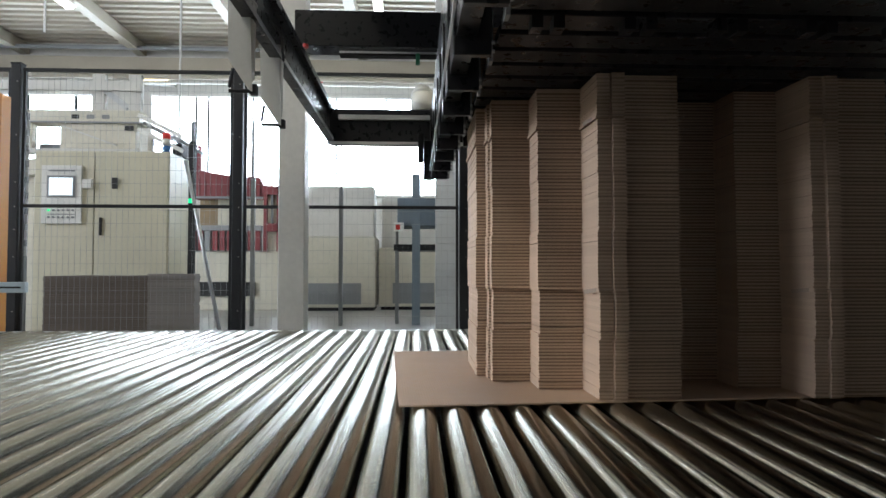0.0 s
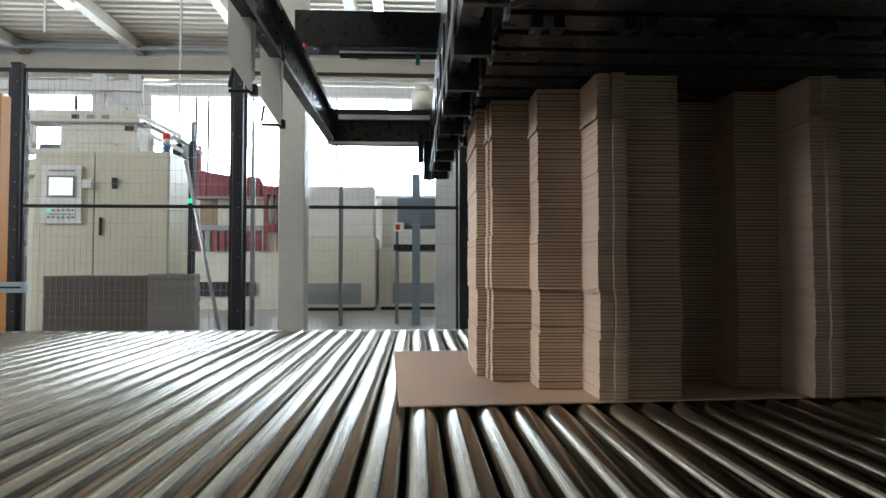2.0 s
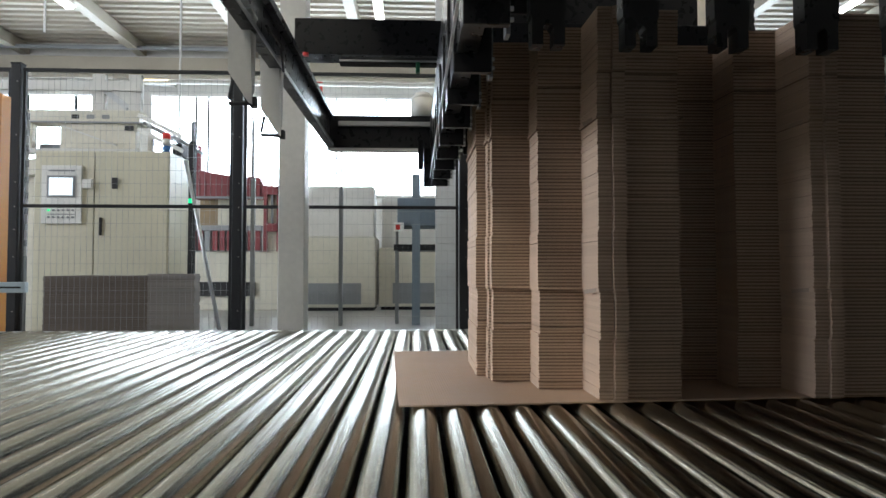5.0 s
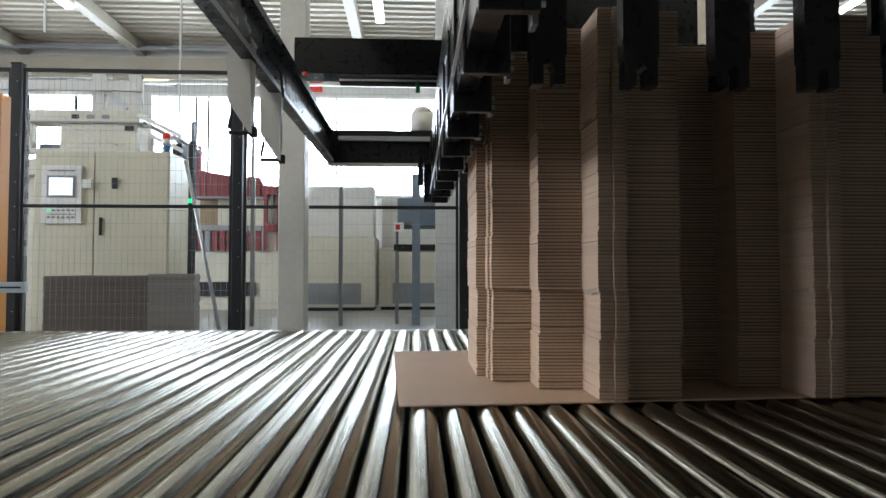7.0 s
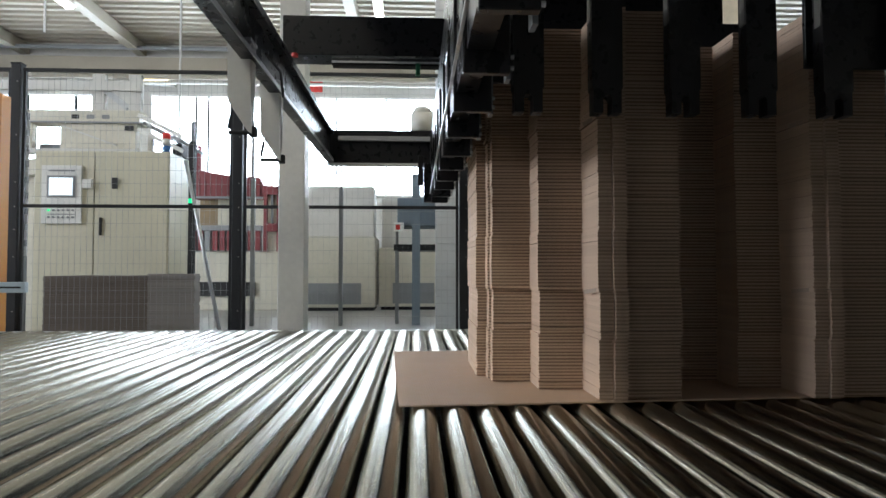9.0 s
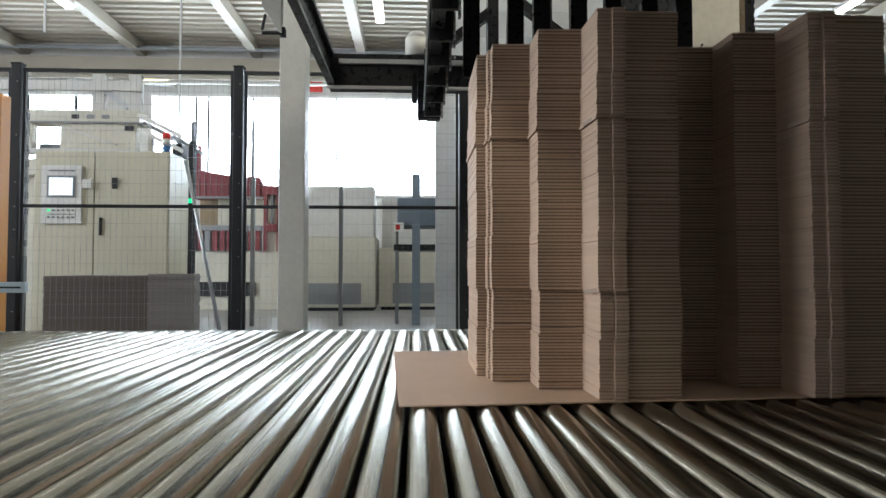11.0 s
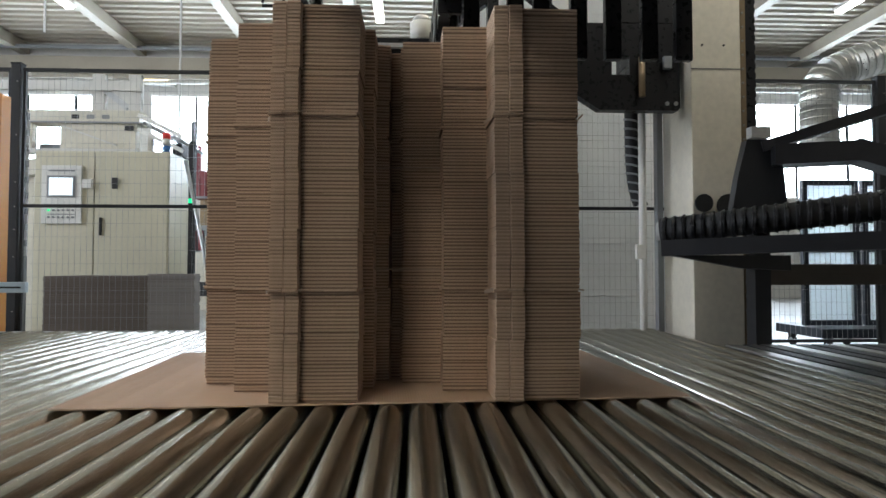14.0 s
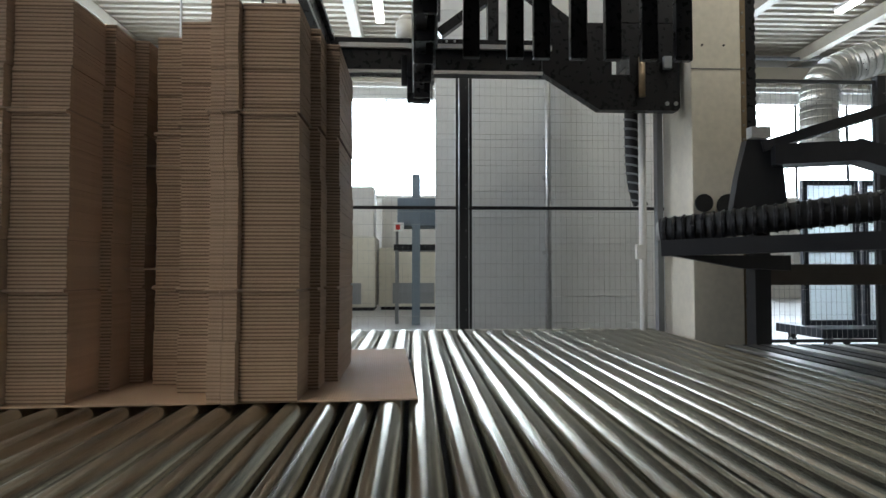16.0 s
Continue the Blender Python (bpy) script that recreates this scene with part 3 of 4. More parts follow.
part("hose_end", cyl(bmesh.new(), P0 + A - U * 0.02, P0 + A - U * 0.001, 0.055, 18), LIGHTGREY, arm)
s = prism(bmesh.new(), [(1.89, 1.02), (1.94, 1.30), (2.00, 1.54), (2.17, 1.55), (2.22, 1.45), (2.26, 1.02)], 3.46, 3.52, "y")
part("bracket_plate", s, ARM_GREY, arm)
s = bar(bmesh.new(), (2.10, 3.48, 1.50), (3.30, 3.10, 1.86), 0.085, 0.06)
part("strut", s, ARM_GREY, arm)
s = bar(bmesh.new(), (2.15, 3.47, 1.44), (2.62, 3.36, 1.45), 0.18, 0.12)
bar(s, (2.58, 3.37, 1.465), (3.20, 3.15, 1.20), 0.18, 0.12)
part("bent_strut", s, ARM_GREY, arm)
part("lamp_box", box(2.02, 2.14, 3.44, 3.50, 1.552, 1.62, bevel=0.003), LIGHTGREY, arm, "small light-grey box")
part("post", box(2.062, 2.16, 3.50, 3.60, 0.0, 1.05), ARM_GREY, arm)
part("cross_rail", box(2.175, 4.2, 3.62, 3.70, 0.66, 0.79), RAIL_BROWN, arm, "dark brownish cross rail")

coil = thing("spiral_cable", "coiled dark cable hanging beside the lift column", "cable")
cb = bpy.data.curves.new("coil", "CURVE")
cb.dimensions, cb.bevel_depth, cb.bevel_resolution = "3D", 0.008, 2
sp = cb.splines.new("POLY")
N = 420
sp.points.add(N - 1)
for i in range(N):
    f = i / (N - 1)
    a = f * math.tau * 11
    z = 1.95 - 0.72 * f
    x = 1.575 + 0.06 * f ** 5
    sp.points[i].co = (x + 0.049 * math.cos(a), 4.22 + 0.049 * math.sin(a), z, 1)
cb.materials.append(GREY_MACHINE)
co = new("coil", cb)
co.parent = coil
core = bpy.data.curves.new("core", "CURVE")
core.dimensions, core.bevel_depth, core.bevel_resolution = "3D", 0.048, 4
cs = core.splines.new("POLY")
cs.points.add(19)
for i in range(20):
    f = i / 19
    cs.points[i].co = (1.575 + 0.06 * f ** 5, 4.22, 1.95 - 0.72 * f, 1)
core.materials.append(BLACK_MATT)
cw = new("core", core)
cw.parent = coil

# ---- building column and fence ----
tagged(part("steel_column", box(-0.965, -0.783, 4.20, 4.38, 0.0, HALL, bevel=0.006), WHITE), "white painted square steel building column", "column")
FY = 4.50


def fence_post(x, top=2.28):
    p = thing("fence_post", "slim black square fence post", "fence post", (x, FY, 0), "fence posts")
    part("post", box(-0.035, 0.035, -0.03, 0.03, 0.008, top, bevel=0.003), FENCE, p)
    part("foot", box(-0.07, 0.07, -0.06, 0.06, 0.0, 0.008), FENCE, p)
    part("cap", box(-0.038, 0.038, -0.033, 0.033, top, top + 0.012), BLACK_MATT, p)
    s = bmesh.new()
    for z in (0.45, 0.85, 1.05, 1.22, 1.40, 1.75, 2.15):
        cyl(s, (0.015, -0.034, z), (0.015, -0.030, z), 0.005, 6)
    part("bolt", s, STEEL_DARK, p)
    return p


POSTS = [-4.55, -2.955, -1.333, 0.370, 3.69]
for x in POSTS:
    fence_post(x)


def fence_panel(x0, x1):
    f = thing("mesh_fence", "black wire-mesh safety fence panel between posts", "fence", group="fence panels")
    for z in (0.20, 1.228, 2.245):
        part("rail", box(x0, x1, FY - 0.012, FY + 0.012, z - 0.012, z + 0.012), FENCE, f)
    for x in (x0 + 0.012, x1 - 0.012):
        part("stile", box(x - 0.01, x + 0.01, FY - 0.010, FY + 0.010, 0.212, 2.233), FENCE, f)
    v, fc = [], []

    def wire(xa, xb, za, zb):
        k = len(v)
        for y in (FY + 0.013, FY + 0.016):
            v.extend([(xa, y, za), (xb, y, za), (xb, y, zb), (xa, y, zb)])
        for q in ((0, 1, 2, 3), (7, 6, 5, 4), (0, 4, 5, 1), (1, 5, 6, 2), (2, 6, 7, 3), (3, 7, 4, 0)):
            fc.append([k + i for i in q])
    n = int((x1 - x0) / 0.042)
    for i in range(1, n):
        x = x0 + (x1 - x0) * i / n
        wire(x - 0.0004, x + 0.0004, 0.2, 2.24)
    z = 0.40
    while z < 2.2:
        wire(x0, x1, z - 0.0008, z + 0.0008)
        z += 0.10
    me = bpy.data.meshes.new("wire_mesh")
    me.from_pydata(v, [], fc)
    me.materials.append(WIRE)
    o = new("wire_mesh", me)
    o.parent = f
    tagged(o, "", "", "", "stuff")


for a, b in zip(POSTS[:-1], POSTS[1:]):
    fence_panel(a + 0.04, b - 0.04)

# ---- things behind the fence ----


def cabinet():
    c = thing("control_cabinet", "tall beige two-door control cabinet with a white panel", "cabinet")
    part("body", box(-4.07, -2.66, 6.50, 7.10, 0.0, 2.03, bevel=0.008), BEIGE, c)
    for a, b in ((-4.06, -3.44), (-3.43, -2.67)):
        d = part("door", box(a, b, 6.478, 6.498, 0.12, 2.01, bevel=0.004), BEIGE, c)
    part("handle", box(-3.375, -3.35, 6.455, 6.477, 1.12, 1.31, bevel=0.004), BLACK_MATT, c)
    part("lock", box(-3.25, -3.19, 6.46, 6.477, 1.62, 1.74, bevel=0.006), BLACK_MATT, c)
    p = part("operator_panel", box(-3.975, -3.56, 6.452, 6.477, 1.24, 1.865, bevel=0.004), WHITE, c, "white operator panel")
    part("screen_bezel", box(-3.91, -3.62, 6.440, 6.451, 1.52, 1.755, bevel=0.004), GREY_MACHINE, p)
    part("screen", box(-3.885, -3.645, 6.436, 6.4395, 1.545, 1.73), SCREEN, p, "lit pale screen")
    for i in range(6):
        for j in range(2):
            part("button", cyl(bmesh.new(), (-3.89 + i * 0.05, 6.440, 1.31 + 0.075 * j), (-3.89 + i * 0.05, 6.451, 1.31 + 0.075 * j), 0.012, 10),
                 LED_GREEN if (i, j) == (0, 1) else GREY_MACHINE, p)
    part("header_bar", box(-3.90, -3.63, 6.448, 6.4515, 1.80, 1.818), GREY_MACHINE, p)
    for j in range(2):
        part("label_bar", box(-3.90, -3.62, 6.448, 6.4515, 1.338 + 0.075 * j, 1.346 + 0.075 * j), GREY_MACHINE, p)
    part("side_device", box(-3.55, -3.45, 6.44, 6.477, 1.62, 1.72, bevel=0.004), WHITE, c)
    return c


cabinet()
up = thing("machine_hood", "beige machine gantry with a braced side wall behind the control cabinet", "machine")
part("top_beam", box(-5.70, -3.36, 7.30, 7.56, 2.53, 2.69, bevel=0.012), BEIGE_LIGHT, up)
part("beam_edge", box(-5.70, -3.36, 7.285, 7.299, 2.525, 2.545), GREY_MACHINE, up)
for x0, x1 in ((-5.70, -4.63), (-4.30, -3.40)):
    part("side_wall", box(x0, x1, 7.32, 7.42, 2.22, 2.529, bevel=0.006), BEIGE_LIGHT, up)
part("lower_rail", box(-5.70, -3.40, 7.31, 7.43, 2.16, 2.219, bevel=0.006), WALLPAINT, up)
part("slot_box", box(-4.62, -4.20, 7.44, 7.60, 2.225, 2.30, bevel=0.004), GREY_MACHINE, up)
part("sill", box(-5.70, -3.36, 7.35, 8.10, 1.90, 2.10, bevel=0.01), BEIGE_LIGHT, up)
# mostly hidden block, added to keep window light off the rollers
part("base_blocker", box(-5.60, -3.56, 7.46, 7.94, 0.0, 1.899, bevel=0.01), BEIGE_LIGHT, up)
for x in (-5.65, -3.46):
    for y in (7.36, 8.0):
        part("leg", box(x - 0.04, x + 0.04, y - 0.04, y + 0.04, 0.0, 1.899), BEIGE_LIGHT, up)
        part("stub", box(x - 0.04, x + 0.04, y - 0.04, y + 0.04, 2.10, 2.16), BEIGE_LIGHT, up)
part("diagonal_brace", bar(bmesh.new(), (-4.27, 7.31, 2.49), (-3.63, 7.31, 2.26), 0.03, 0.015), LIGHTGREY, up)
part("port", box(-3.53, -3.43, 7.30, 7.319, 2.44, 2.50), BLACK_MATT, up)
for x, m in ((-4.16, BLACK_MATT), (-3.98, GREY_MACHINE), (-3.80, GREY_MACHINE)):
    part("mark_bar", box(x, x + 0.09, 7.296, 7.2995, 2.58, 2.63), m, up)
for x0, x1 in ((-3.99, -3.84), (-3.55, -3.40)):
    part("upright", box(x0, x1, 7.42, 7.50, 2.691, 3.17, bevel=0.006), WALLPAINT, up)
part("cross_member", box(-5.20, -3.38, 7.36, 7.418, 2.95, 3.06), WALLPAINT, up)
part("slanted_chute", bar(bmesh.new(), (-3.84, 7.46, 2.97), (-3.56, 7.46, 2.75), 0.08, 0.07), GALV, up, "slanted bright sheet-metal chute")

infeed = thing("sloped_conveyor", "sloping bright steel conveyor behind the control cabinet", "conveyor")
for a, b, w in (((-3.36, 2.63), (-2.86, 2.38), 0.07), ((-3.36, 2.45), (-2.84, 2.20), 0.08)):
    part("side_rail", bar(bmesh.new(), (a[0], 7.30, a[1]), (b[0], 7.30, b[1]), w, 0.05), WHITE, infeed, "bright white side rail")
for i in range(7):
    x = -3.32 + i * 0.068
    part("roller", cyl(bmesh.new(), (x, 7.36, 2.545 - 0.031 * i), (x, 8.0, 2.545 - 0.031 * i), 0.022, 10), GALV, infeed, "", True)
part("guard", bar(bmesh.new(), (-3.36, 8.04, 2.54), (-2.88, 8.04, 2.32), 0.16, 0.03), GREY_MACHINE, infeed)
part("end_guard", prism(bmesh.new(), [(-3.00, 2.31), (-2.88, 2.31), (-2.88, 2.16), (-3.00, 2.16)], 7.40, 7.90, "y"), BLACK_MATT, infeed)
for x in (-3.3, -2.94):
    part("leg", box(x - 0.03, x + 0.03, 7.45, 7.51, 0.0, 2.40 if x < -3.1 else 2.159), WHITE, infeed)

tower = thing("signal_tower", "small red, white and blue signal tower light", "signal light", (-2.82, 6.8, 2.03))
part("pole", cyl(bmesh.new(), (0, 0, 0), (0, 0, 0.05), 0.02, 12), BLACK_MATT, tower)
for z, m in ((0.05, SIG_BLUE), (0.13, SIG_WHITE), (0.20, SIG_RED)):
    part("lens", cyl(bmesh.new(), (0, 0, z), (0, 0, z + 0.068), 0.045, 16), m, tower, "", True)


def board_pile(x0, x1, y0, y1, h, seed, paint):
    rnd = random.Random(seed)
    b = thing("cardboard_pile", "low pile of flat brown cardboard on a pallet", "cardboard pile", group="piles behind the fence")
    part("pallet", box(x0, x1, y0, y1, 0.0, 0.12), BRASS, b)
    z = 0.12
    me = mesh_of("sheet", box(x0, x1, y0, y1, 0.0, 0.0185), paint)
    while z < h:
        o = new("sheet", me)
        o.parent, o.location = b, (rnd.gauss(0, 0.003), rnd.gauss(0, 0.003), z)
        z += 0.020


board_pile(-3.23, -2.345, 5.30, 6.0, 0.70, 1, SHADEBOARD)
board_pile(-2.33, -1.93, 5.28, 5.42, 0.72, 2, PALEBOARD)

pole = thing("leaning_pole", "pale metal pole leaning behind the fence", "pole")
part("pole", cyl(bmesh.new(), (-1.67, 5.3, 0.0), (-2.03, 5.3, 1.72), 0.017, 10), GALV, pole, "", True)
sens = thing("sensor_post", "slim dark sensor post with a green light", "post", (-2.08, 5.6, 0))
part("post", box(-0.026, 0.026, -0.03, 0.03, 0.0, 1.95, bevel=0.003), BLACK_MATT, sens)
part("rod", box(-0.014, 0.014, -0.014, 0.014, 1.951, 2.14), GREY_MACHINE, sens)
part("lamp", box(-0.020, 0.020, -0.045, -0.031, 1.372, 1.412), LED_GREEN, sens, "small glowing green light")

# red machine and racks farther back
redm = thing("red_machine", "dark red machine with ribbed guards far behind the fence", "machine")
prof = [(-4.12, 2.60), (-3.93, 2.56), (-3.36, 2.47), (-2.87, 2.45), (-2.80, 2.29), (-2.80, 2.07), (-4.12, 2.07)]
part("hood", prism(bmesh.new(), prof, 11.0, 12.0, "y"), RED, redm)
part("tower", box(-4.15, -3.94, 11.0, 11.3, 2.561, 3.03, bevel=0.01), RED, redm)
for i in range(13):
    x = -4.10 + i * 0.10
    part("rib", box(x, x + 0.045, 10.972, 10.999, 2.09, 2.44), RED, redm)
part("hood_lip", box(-4.12, -2.80, 10.955, 10.999, 2.05, 2.088), GREY_MACHINE, redm)
part("inner_panel", box(-4.05, -3.72, 11.30, 11.40, 1.56, 2.069), BRASS, redm)
part("inner_panel", box(-3.718, -2.82, 11.30, 11.40, 1.56, 2.069), BEIGE_LIGHT, redm)
part("roller_bed", box(-4.10, -2.82, 10.98, 11.9, 1.46, 1.559, bevel=0.01), GREY_MACHINE, redm)
for i in range(10):
    x = -4.08 + i * 0.128
    part("guard_bar", box(x, x + 0.085, 10.95, 10.99, 1.10, 1.455), RED if i % 4 != 2 else GREY_MACHINE, redm)
part("back_panel", box(-4.10, -2.82, 11.02, 11.08, 1.08, 1.459), GREY_MACHINE, redm)
part("base", box(-4.10, -2.10, 11.1, 12.0, 0.0, 1.079, bevel=0.01), BEIGE_LIGHT, redm)
# black plate on the base front stands for shade inside the bay
part("dark_bay", box(-4.0, -2.95, 11.04, 11.099, 0.26, 0.52), BLACK_MATT, redm, "black plate for the shade in an open bay")
for x in (-2.79, -2.55):
    part("frame_post", box(x, x + 0.06, 10.98, 11.06, 1.08, 2.29), RED, redm)
for z in (1.45, 2.13):
    part("frame_rail", box(-2.729, -2.40, 10.98, 11.06, z, z + 0.15), RED, redm)
part("frame_panel", box(-2.729, -2.40, 11.07, 11.09, 1.08, 2.28), BEIGE_LIGHT, redm)
for x in (-2.66, -2.46):
    part("frame_slat", box(x, x + 0.035, 11.0, 11.05, 1.601, 2.129), GREY_MACHINE, redm)


def low_machine(x0, x1, y, top, slots):
    m = thing("low_machine", "beige low machine housing with dark openings at floor level", "machine", group="far machines")
    part("body", box(x0, x1, y, y + 1.0, 0.06, top, bevel=0.02), BEIGE_LIGHT, m)
    part("upper", box(x0 + 0.05, x1 - 0.05, y + 0.25, y + 1.0, top, top + 0.95, bevel=0.02), WALLPAINT, m)
    part("plinth", box(x0 + 0.04, x1 - 0.04, y + 0.05, y + 0.95, 0.0, 0.06), BLACK_MATT, m)
    for a, b in slots:
        # solid plate on the housing; its dark grey stands for shade in the slot
        o = part("opening", box(a, b, y - 0.02, y - 0.002, 0.12, 0.50), GREY_MACHINE, m, "dark grey plate for the shade in a floor-level slot")
        part("shelf", box(a, b, y - 0.06, y - 0.021, 0.28, 0.33), GREY_MACHINE, o)
    return m


low_machine(-2.05, -0.72, 10.8, 1.35, [(-2.0, -0.98)])
low_machine(-0.68, 0.62, 11.0, 1.15, [(-0.42, 0.35)])
bl = thing("blue_unit", "blue-grey machine head on a post", "machine")
part("post", box(-0.045, 0.065, 8.0, 8.12, 0.0, 2.05), BLUEGREY, bl)
part("head", box(-0.25, 0.35, 8.2, 8.8, 1.35, 1.75, bevel=0.02), BLUEGREY, bl)
part("label_plate", box(-0.30, -0.16, 8.15, 8.199, 1.28, 1.40), WHITE, bl)
part("mark", box(-0.27, -0.21, 8.146, 8.149, 1.30, 1.37), SIG_RED, bl)
part("table", box(-0.3, 0.5, 8.2, 8.9, 1.02, 1.10), BLACK_MATT, bl)
for x in (-0.28, 0.44):
    part("leg", box(x, x + 0.05, 8.25, 8.30, 0.0, 1.019), GREY_MACHINE, bl)
    part("riser", box(x, x + 0.04, 8.4, 8.45, 1.10, 1.35), GREY_MACHINE, bl)
for x, t in ((-1.0, 2.55), (-2.17, 2.75)):
    pp = thing("grey_post", "slim grey machine post with a thin rod", "post", (x, 8.0, 0))
    part("post", box(-0.026, 0.026, -0.026, 0.026, 0, t * 0.72), GREY_MACHINE, pp)
    part("rod", cyl(bmesh.new(), (0, 0, t * 0.72), (0, 0, t), 0.012, 8), GREY_MACHINE, pp)
sign = tagged(part("red_sign", box(-2.78, -2.36, 14.96, 15.002, 5.24, 5.52), SIG_RED), "faded red sign on the far wall duct", "sign")

# white panel wall right behind the fence
PW = 5.60
pw = tagged(new("wall_inner"), "white metal cladding wall of flat horizontal panels", "wall", kind="structure")
z = 0.0
while z < 3.6:
    part("panel", box(0.19, 1.262, PW, PW + 0.05, z + 0.001, z + 0.2485, bevel=0.002), PANEL, pw)
    part("panel", box(1.268, 2.75, PW, PW + 0.05, z + 0.001, z + 0.2485, bevel=0.002), PANEL, pw)
    z += 0.25
part("core", box(0.20, 2.75, PW + 0.052, PW + 0.12, 0, 3.6), WALLPAINT, pw)
gp = thing("wall_pipe", "galvanised vertical pipe on the white cladding", "pipe")
part("pipe", cyl(bmesh.new(), (1.255, 5.52, 0.0), (1.255, 5.52, 3.6), 0.028, 14), GALV, gp, "", True)
for z in (0.9, 1.62, 2.0):
    part("clip", box(1.215, 1.295, 5.53, 5.60, z, z + 0.03), GALV, gp)

# ---- right background ----
dk = thing("duct", "big spiral ventilation duct bending down by the window", "duct")
pts = [(9.4, 8.6, 4.75), (6.85, 9.0, 3.98), (6.55, 9.0, 3.84), (6.40, 9.0, 3.62), (6.38, 9.0, 3.30), (6.38, 9.0, 2.6)]
for a, b in zip(pts[:-1], pts[1:]):
    a, b = Vector(a), Vector(b)
    sec = part("pipe_section", cyl(bmesh.new(), a, b, 0.27, 28), DUCT, dk, "", True)
    k = max(1, int((b - a).length / 0.11))
    for i in range(k):
        c = a + (b - a) * ((i + 0.5) / k)
        u = (b - a).normalized() * 0.012
        part("seam", cyl(bmesh.new(), c - u, c + u, 0.279, 28), DUCT, sec, "", True)
part("hanger", cyl(bmesh.new(), (8.2, 8.8, 4.3), (8.2, 8.8, HALL + 0.08), 0.01, 8), GALV, dk)


def glass_screen(x0, x1, y, z0, z1):
    g = thing("panel_screen", "dark-framed pale panel on a wheeled rack", "panel", group="panels by the window")
    for a, b in ((x0, x0 + 0.05), (x1 - 0.05, x1)):
        part("stile", box(a, b, y, y + 0.05, z0, z1), BLUE_DARK, g)
    for z in (z0, (z0 + z1) / 2, z1 - 0.05):
        part("rail", box(x0 + 0.051, x1 - 0.051, y, y + 0.05, z, z + 0.05), BLUE_DARK, g)
    part("sheet", box(x0 + 0.05, x1 - 0.05, y + 0.02, y + 0.03, z0 + 0.05, z1 - 0.05), FROST, g, "frosted pale sheet")
    return g


glass_screen(3.72, 4.28, 5.5, 0.22, 1.62)
glass_screen(4.32, 4.9, 5.5, 0.22, 1.62)
cart = thing("flat_cart", "low navy flat cart on swivel castors", "cart")
part("deck", box(3.68, 5.6, 5.2, 5.9, 0.13, 0.215, bevel=0.006), BLUE_DARK, cart)
for x in (3.79, 4.35, 5.4):
    for y in (5.28, 5.8):
        w = part("castor", box(x - 0.025, x + 0.025, y - 0.03, y + 0.03, 0.09, 0.129), BLACK_MATT, cart)
        part("wheel", cyl(bmesh.new(), (x - 0.016, y, 0.05), (x + 0.016, y, 0.05), 0.05, 18), BLACK_MATT, w)
        part("rim", cyl(bmesh.new(), (x - 0.018, y, 0.05), (x + 0.018, y, 0.05), 0.028, 14), GALV, w)

# ---- left edge ----
op = tagged(part("orange_post", box(-2.935, -2.868, 4.20, 4.30, 0.0, 1.98, bevel=0.004), ORANGE), "orange painted post beside the fence", "post")
lb = thing("light_barrier", "slim pale metal light-barrier arm on a dark bracket", "sensor")
part("arm", box(-3.4, -2.645, 4.14, 4.18, 0.600, 0.672, bevel=0.004), PALE_BLUE, lb)
part("slot", box(-3.3, -2.67, 4.134, 4.139, 0.630, 0.642), BLACK_MATT, lb)
part("stand", box(-3.30, -3.24, 4.14, 4.19, 0.0, 0.599), BLACK_MATT, lb)
cc = thing("vertical_rail", "galvanised slotted rail beside the fence post", "rail")
part("rail", box(-2.965, -2.945, 4.60, 4.63, 0.0, 1.95), GREY_MACHINE, cc)
for i in range(9):
    part("plate", box(-2.97, -2.925, 4.59, 4.599, 0.86 + i * 0.12, 0.93 + i * 0.12), LIGHTGREY, cc)


# ---- what moves ----
SHIFT = [(0.0, 1.221), (11.2, 1.221), (11.3, 1.219), (11.5, 1.195), (12.0, 1.073), (12.5, 0.902), (13.0, 0.668), (13.5, 0.450), (14.0, 0.213), (14.5, 0.0), (15.0, -0.230), (15.5, -0.440), (16.0, -0.655)]
DROP_LEFT = [(0.0, 0.060), (2.70, 0.060), (2.8, 0.055), (3.0, 0.008), (3.3, 0.006), (6.3, 0.003), (8.5, 0.0), (11.0, 0.0), (16.0, 0.0)]
DROP_RIGHT = [(0.0, 0.060), (3.05, 0.060), (3.2, 0.050), (3.45, 0.010), (3.7, 0.006), (6.3, 0.003), (8.5, 0.0), (11.0, 0.0), (16.0, 0.0)]
LIFT = [(0.0, 0.139), (4.2, 0.139), (4.5, 0.135), (6.0, 0.004), (6.3, 0.0), (9.2, 0.0), (9.5, 0.02), (11.0, 0.505), (11.3, 0.517), (11.7, 0.533), (12.0, 0.588), (12.4, 0.612), (12.8, 0.614), (16.0, 0.614)]
CLAMP = [(0.0, 0.0), (7.1, 0.0), (7.5, 0.063), (8.0, 0.178), (8.5, 0.297), (8.7, 0.297), (9.0, 0.256), (9.2, 0.210), (10.2, 0.0), (16.0, 0.0)]
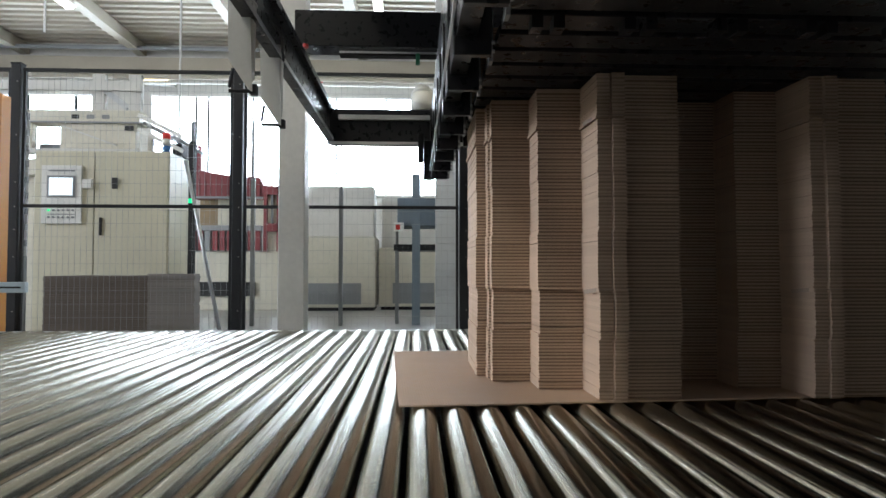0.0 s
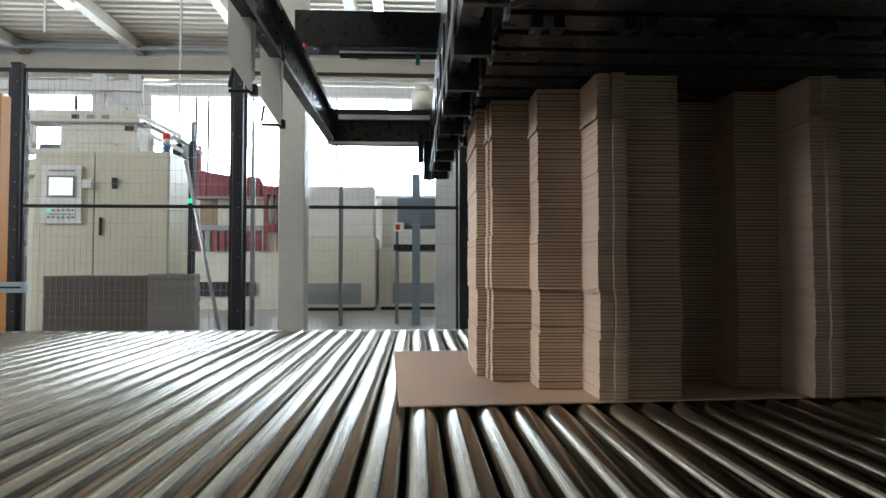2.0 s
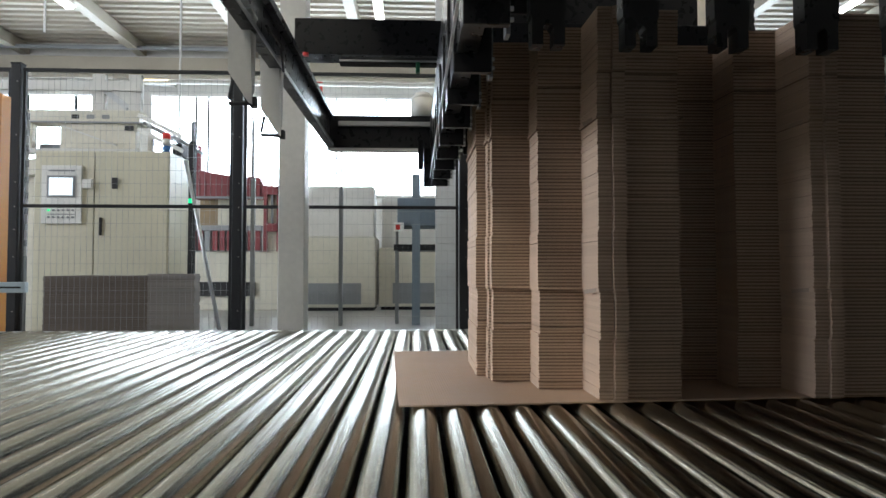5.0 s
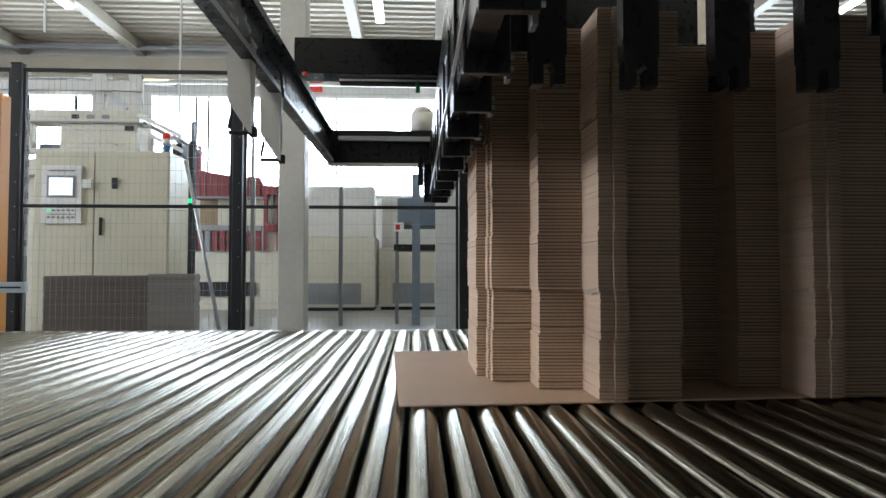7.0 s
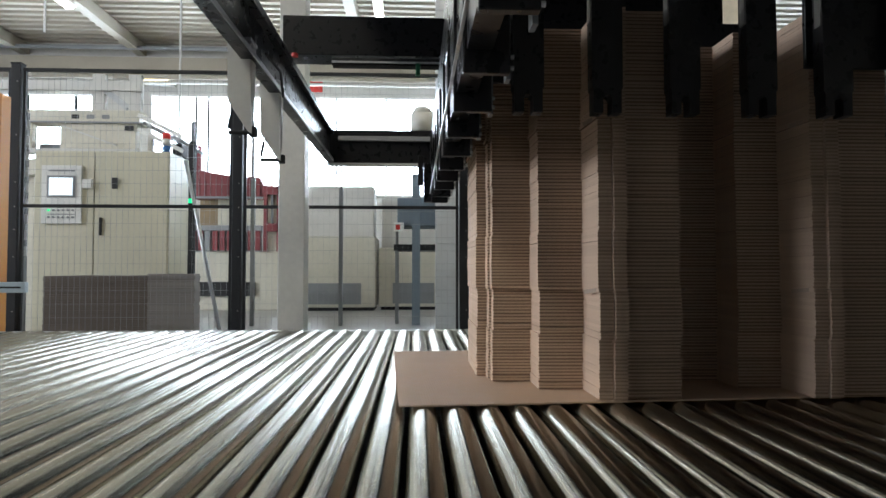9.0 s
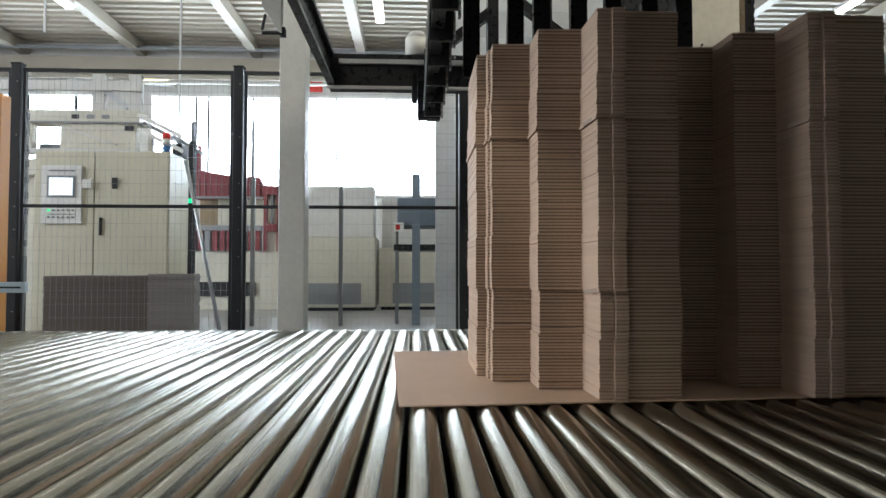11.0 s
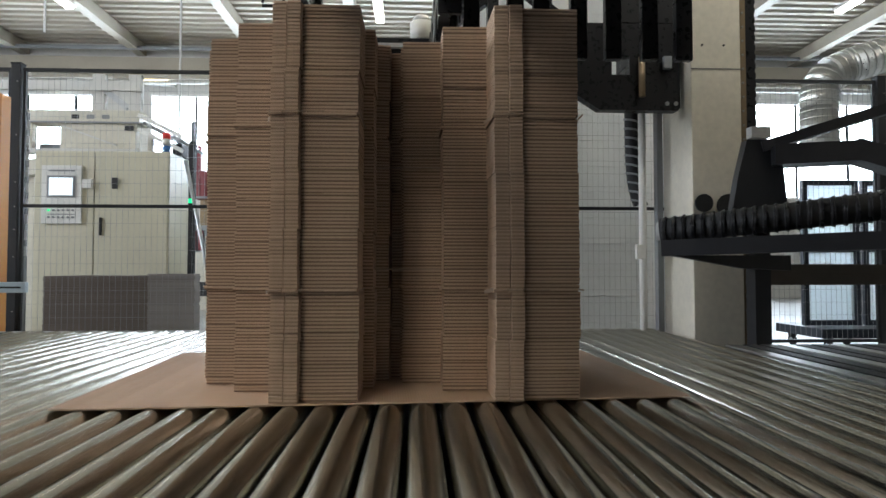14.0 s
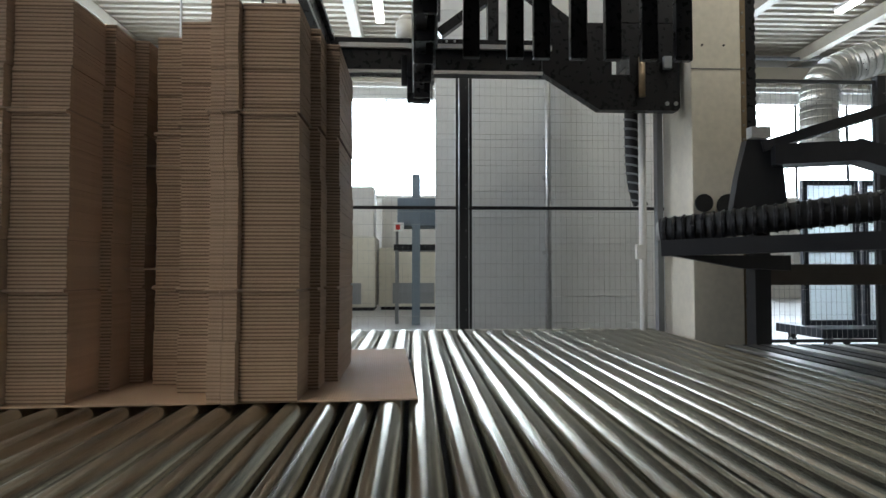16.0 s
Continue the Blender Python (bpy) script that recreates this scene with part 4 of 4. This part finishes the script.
SIDE = [(0.0, 0.0), (9.2, 0.0), (9.6, -0.01), (10.8, -0.038), (11.3, -0.040), (12.5, -0.036), (13.2, -0.010), (13.8, 0.0), (14.5, -0.050), (15.2, -0.100), (15.5, -0.102), (16.0, -0.102)]
DRAW = [(0.0, 0.22), (2.15, 0.22), (2.5, 0.40), (2.9, 0.88), (3.2, 1.25), (4.2, 2.50), (4.6, 2.70), (16.0, 2.70)]


def value(rows, t):
    for (a, u), (b, v) in zip(rows[:-1], rows[1:]):
        if a <= t <= b:
            f = (t - a) / (b - a)
            return u + (v - u) * f
    return rows[-1][1]


def motions():
    for b in BUNDLES:
        top = b["base"] > PAD_Z + 0.0065 + LEVELS[6] - 0.001
        drop = (DROP_RIGHT if b["dx"] > 0 else DROP_LEFT) if top else [(0.0, 0.0), (16.0, 0.0)]
        ts = sorted({t for t, _ in SHIFT} | {t for t, _ in drop})
        walk(b, [(t, pose(STACK_X + b["dx"] + value(SHIFT, t), 0, b["base"] + value(drop, t))) for t in ts])
    spans = [(0.0, SHIFT[0][1]), (11.2, SHIFT[0][1])]
    t = 11.3
    while t < 16.01:
        spans.append((round(t, 2), value(SHIFT, min(t, 16.0))))
        t += 0.1
    for r, x, a in ROLLERS:
        walk(r, [(t, pose(x, NEAR, ROLL_Z, 0, a + math.degrees(v / RAD), 0)) for t, v in spans])
    walk(pad, [(t, pose(-0.332 + s, 2.396, PAD_Z, 0, 0, 2.9)) for t, s in SHIFT])
    ts = sorted({t for t, _ in LIFT} | {t for t, _ in SIDE})
    walk(side, [(t, pose(value(SIDE, t), 0, value(LIFT, t))) for t in ts])
    walk(gripper, [(t, pose(0, 0, z)) for t, z in LIFT])
    ts = sorted({t for t, _ in LIFT} | {t for t, _ in CLAMP})
    walk(back, [(t, pose(0, 2.92 - value(CLAMP, t), value(LIFT, t))) for t in ts])
    walk(front, [(t, pose(0, 1.43 + value(CLAMP, t), value(LIFT, t))) for t in ts])
    ts = sorted({t for t, _ in LIFT} | {t for t, _ in DRAW})
    walk(tray, [(t, pose(value(DRAW, t), 0, 1.242 + value(LIFT, t))) for t in ts])


motions()
